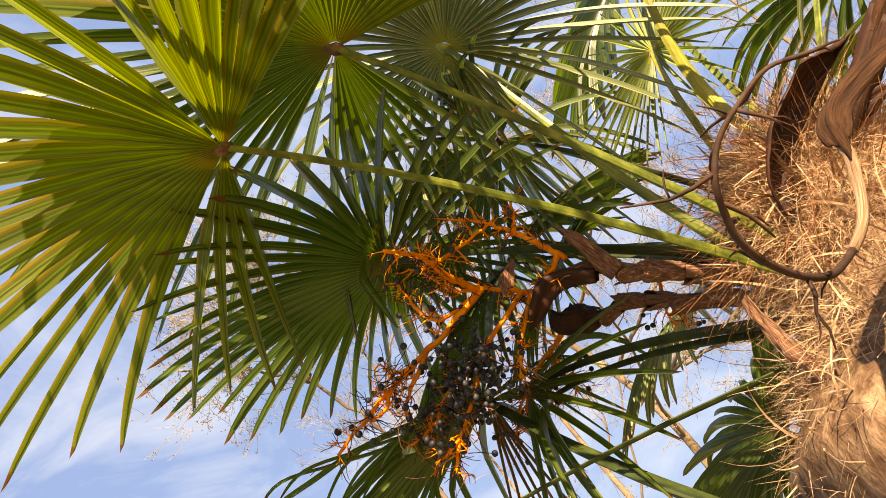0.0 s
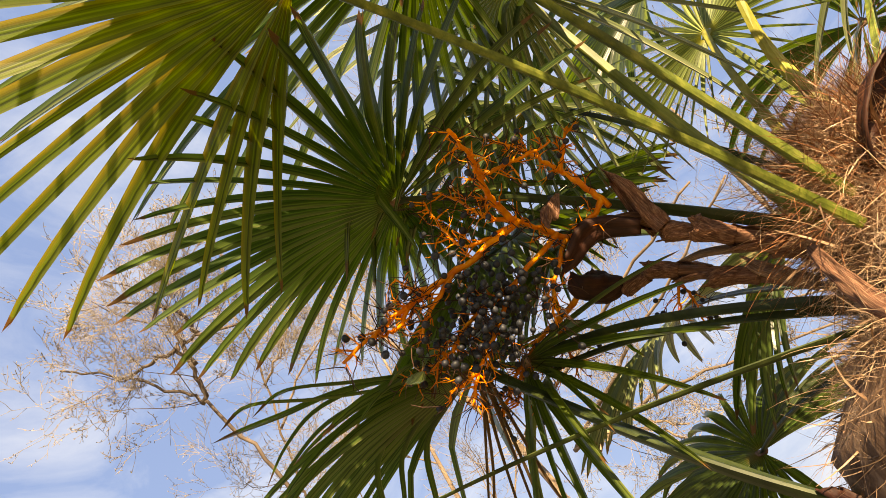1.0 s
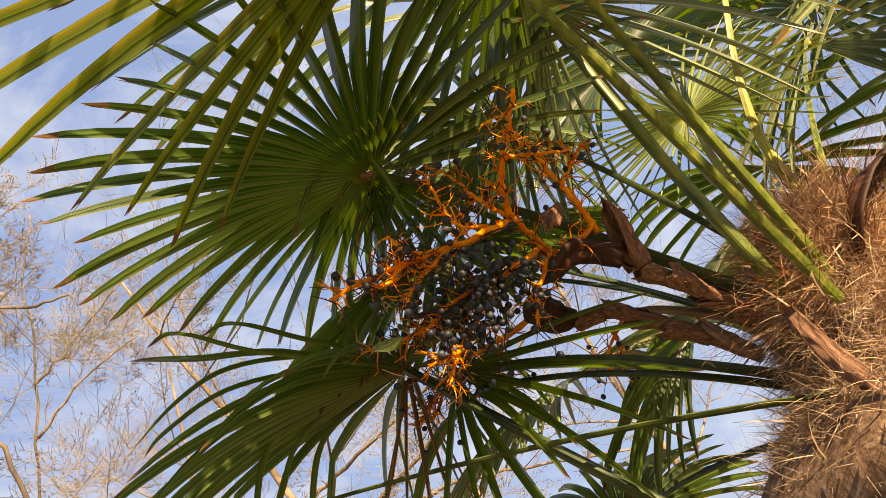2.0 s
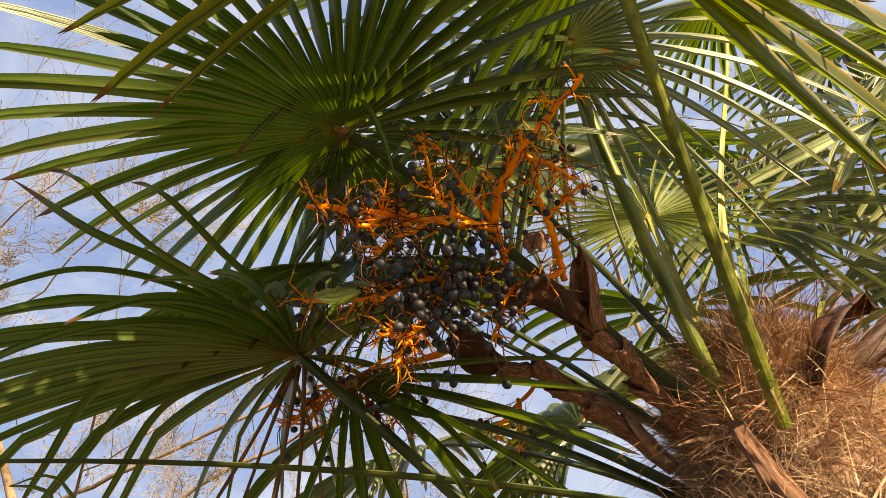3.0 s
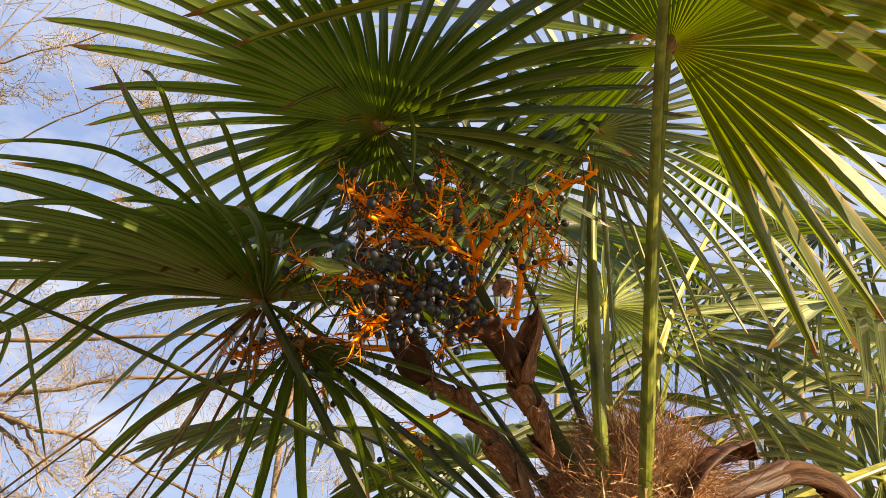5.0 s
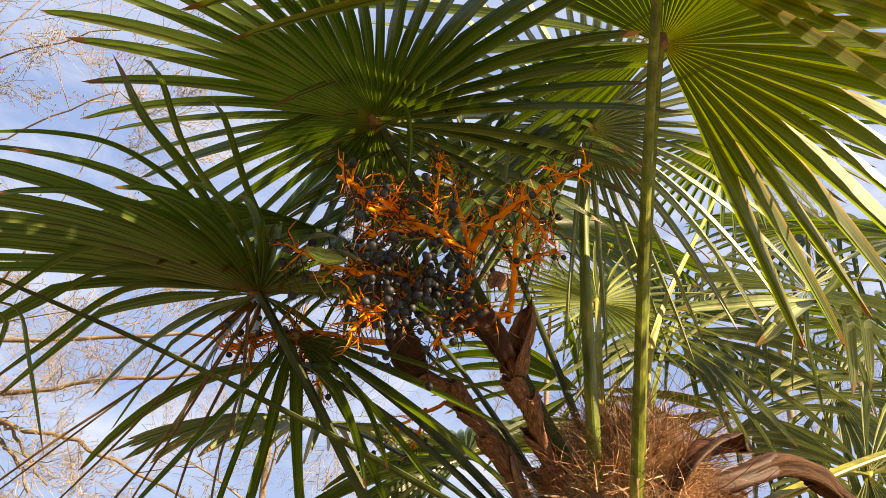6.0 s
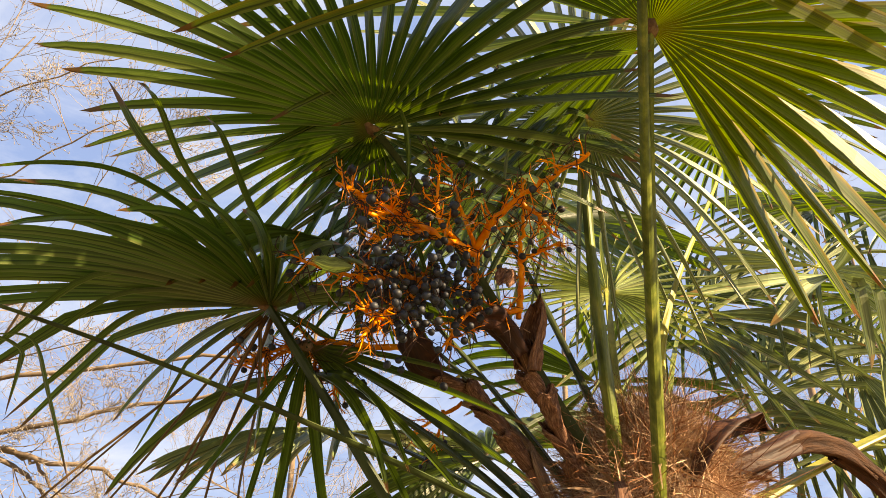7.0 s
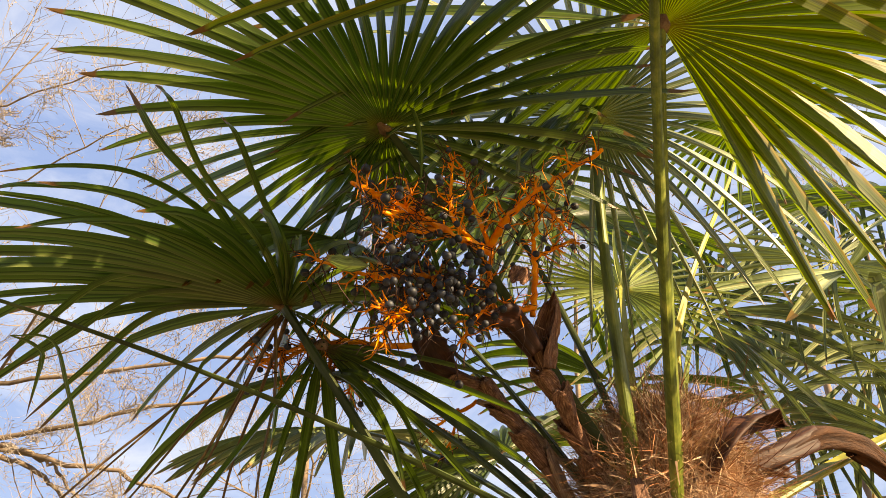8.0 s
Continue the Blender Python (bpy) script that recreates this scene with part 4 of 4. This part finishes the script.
# ---- bare winter trees ----
def grow(thick, thin, q, way, length, r, depth, rng, lift=0.06):
    line = [q.copy()]
    steps = 5
    w = way
    for _ in range(steps):
        w = (w + Vector((rng.gauss(0, 1), rng.gauss(0, 1), rng.gauss(0, 1))) * 0.14 + Vector((0, 0, lift))).normalized()
        q = q + w * (length / steps)
        line.append(q.copy())
    sheet = thick if depth >= 3 else thin
    sheet.tube(line, [max(0.0024, r * (1 - 0.55 * k / steps)) for k in range(steps + 1)], 6 if depth >= 3 else 3, cap=False)
    if depth == 0:
        for _ in range(2):
            c = line[rng.randint(2, steps)]
            e = c + Vector((rng.gauss(0, 1), rng.gauss(0, 1), rng.gauss(0.4, 1))).normalized() * 0.03
            thin.tube([c, c.lerp(e, 0.5), e], [0.0025, 0.005, 0.002], 3, cap=False)
        return
    kids = rng.randint(3, 5) if depth > 1 else rng.randint(3, 6)
    for _ in range(kids):
        f = rng.uniform(0.25, 1.0)
        k = min(steps - 1, int(f * steps))
        b = line[k].lerp(line[k + 1], f * steps - k)
        t = (line[k + 1] - line[k]).normalized()
        rnd = Vector((rng.gauss(0, 1), rng.gauss(0, 1), rng.gauss(0, 1)))
        o = (rnd - t * rnd.dot(t)).normalized()
        grow(thick, thin, b, (t * rng.uniform(0.5, 1.0) + o * rng.uniform(0.4, 0.9)).normalized(), length * rng.uniform(0.45, 0.75), r * (1 - 0.5 * f) * rng.uniform(0.45, 0.65), depth - 1, rng, lift)


def bare_tree(foot, trunk_pts, limbs, seed, r0, label, extra=4, limb_r=0.03, depth=2, kid_len=0.8, spray=9, bark=None, slim_from=99):
    bark = bark or BARK
    rng = random.Random(seed)
    tree = group_empty("bare_tree")
    tagged(tree, label, "tree", "bare winter trees")
    tree.location = foot
    inv = Vector(foot)
    thick, thin, trunk_s = Sheet(), Sheet(), Sheet()
    line = spline([(0, 0, 0)] + [Vector(q) - inv for q in trunk_pts], 6)
    n = len(line)
    trunk_s.tube(line, [r0 * (1 - 0.75 * k / (n - 1)) for k in range(n)], 10)
    piece("trunk", trunk_s, bark, tree)
    for j, pts in enumerate(limbs):
        ll = spline([Vector(q) - inv for q in pts], 5)
        m = len(ll)
        jit = [q + Vector((rng.gauss(0, 1), rng.gauss(0, 1), rng.gauss(0, 1))) * 0.015 for q in ll]
        one = Sheet()
        one.tube(jit, [limb_r * (0.4 if j >= slim_from else 1.0) * (1 - 0.6 * k / (m - 1)) for k in range(m)], 7)
        piece("limb", one, bark, tree)
        for _ in range(spray):
            k = rng.randint(1, m - 2)
            t = (ll[k + 1] - ll[k]).normalized()
            rnd = Vector((rng.gauss(0, 1), rng.gauss(0, 1), rng.gauss(0, 1)))
            o = (rnd - t * rnd.dot(t)).normalized()
            grow(thick, thin, jit[k], (t * rng.uniform(0.4, 0.9) + o).normalized(), kid_len * rng.uniform(0.5, 1.2), limb_r * 0.2, depth, rng)
    for _ in range(extra):
        k = rng.randint(n // 3, n - 1)
        a = rng.uniform(0, 2 * math.pi)
        grow(thick, thin, line[k], Vector((math.cos(a), math.sin(a), rng.uniform(0.3, 1.2))).normalized(), rng.uniform(1.8, 3.2), r0 * (1 - 0.75 * k / n) * 0.4, 4, rng)
    piece("branch", thick, bark, tree, kind="stuff")
    piece("twig", thin, TWIG, tree, "fine pale bare twigs", kind="stuff")
    return tree


LIMBS_LOW = [
    [(-4.96, 7.10, 3.77), (-3.67, 7.18, 3.57), (-2.96, 7.30, 3.36), (-1.60, 7.58, 2.84)],
    [(-4.95, 7.11, 3.75), (-3.69, 6.93, 3.98), (-2.54, 6.79, 4.12), (-1.05, 6.59, 4.37)],
    [(-5.21, 6.79, 4.27), (-4.29, 6.72, 4.33), (-2.33, 6.55, 4.49), (-1.29, 6.47, 4.57)],
    [(-5.24, 6.41, 4.86), (-4.32, 6.31, 4.98), (-3.47, 6.14, 5.19), (-2.72, 6.01, 5.36)],
]
LIMBS_HIGH = [
    [(-4.61, 7.09, 3.77), (-4.25, 7.15, 3.66), (-4.01, 7.23, 3.52), (-3.68, 7.47, 3.12)],
    [(-4.72, 7.14, 3.70), (-4.25, 7.24, 3.51), (-3.98, 7.35, 3.32), (-3.82, 7.53, 3.03)],
    [(-5.34, 5.30, 6.62), (-4.42, 5.14, 6.81), (-3.56, 4.96, 7.05), (-3.04, 4.90, 7.11)],
    [(-5.30, 5.73, 5.94), (-4.38, 5.59, 6.10), (-3.36, 5.29, 6.52), (-3.01, 5.31, 6.48)],
]
LIMBS_SIDE = [
    [(-6.11, 4.06, 4.12), (-5.92, 3.87, 4.54), (-5.76, 3.60, 5.05), (-5.64, 3.16, 5.79), (-5.72, 2.94, 6.04), (-5.94, 2.49, 6.52), (-6.27, 2.02, 6.95)],
    [(-5.64, 3.16, 5.79), (-5.41, 3.06, 6.11), (-5.36, 2.93, 6.35), (-5.12, 3.07, 6.32), (-4.84, 3.33, 6.17), (-4.47, 3.56, 6.13)],
    [(-5.41, 3.06, 6.11), (-5.11, 2.80, 6.73), (-5.00, 2.72, 6.92)],
    [(-5.36, 2.93, 6.35), (-5.68, 2.70, 6.42), (-5.98, 2.50, 6.48)],
    [(-5.12, 3.07, 6.32), (-5.04, 2.87, 6.68), (-5.34, 2.43, 7.08)],
]
LIMBS_SLIM = [
    [(-7.74, 5.07, 5.22), (-7.38, 4.89, 5.76), (-6.77, 4.60, 6.67), (-6.43, 4.45, 7.15), (-6.16, 4.24, 7.67), (-5.58, 4.09, 8.33)],
    [(-6.75, 4.59, 6.70), (-6.22, 4.73, 6.92), (-5.35, 4.93, 7.31)],
    [(-7.09, 4.76, 6.18), (-6.32, 4.93, 6.55), (-5.55, 5.22, 6.74)],
]

bare_tree((-5.9, 7.4, -0.05), [(-5.8, 7.3, 2.0), (-5.6, 7.15, 3.7), (-6.0, 7.0, 5.5), (-6.6, 6.6, 7.5), (-7.0, 6.4, 9.0)], LIMBS_LOW + LIMBS_HIGH, 31, 0.08, "leafless tree with sunlit spreading limbs", 2, 0.03, 3, 0.9, 6, slim_from=6)
bare_tree((-6.5, 4.6, -0.05), [(-6.3, 4.3, 2.0), (-6.0, 4.0, 4.0), (-5.9, 3.8, 4.8)], LIMBS_SIDE, 32, 0.06, "slim leafless tree with crooked branches", 0, 0.028, 3, 0.8, 8, SHADEBARK)
bare_tree((-8.2, 6.6, -0.05), [(-7.9, 6.2, 3.0), (-7.6, 5.9, 5.0)], LIMBS_SLIM, 33, 0.06, "slender leafless tree with upright twigs", 1, 0.02, 3, 1.0, 8)
for sd, (fx, fy, hh) in enumerate(((-2.5, 13.0, 9.0), (2.5, 11.5, 9.5), (5.5, 9.0, 8.5), (-10.5, 10.0, 10.0), (9.5, 13.0, 11.0))):
    bare_tree((fx, fy, -0.05), [(fx + 0.1, fy, hh * 0.3), (fx - 0.1, fy + 0.1, hh * 0.6), (fx + 0.2, fy, hh)], [], 50 + sd, 0.10, "tall leafless tree with fine pale twigs", 5)
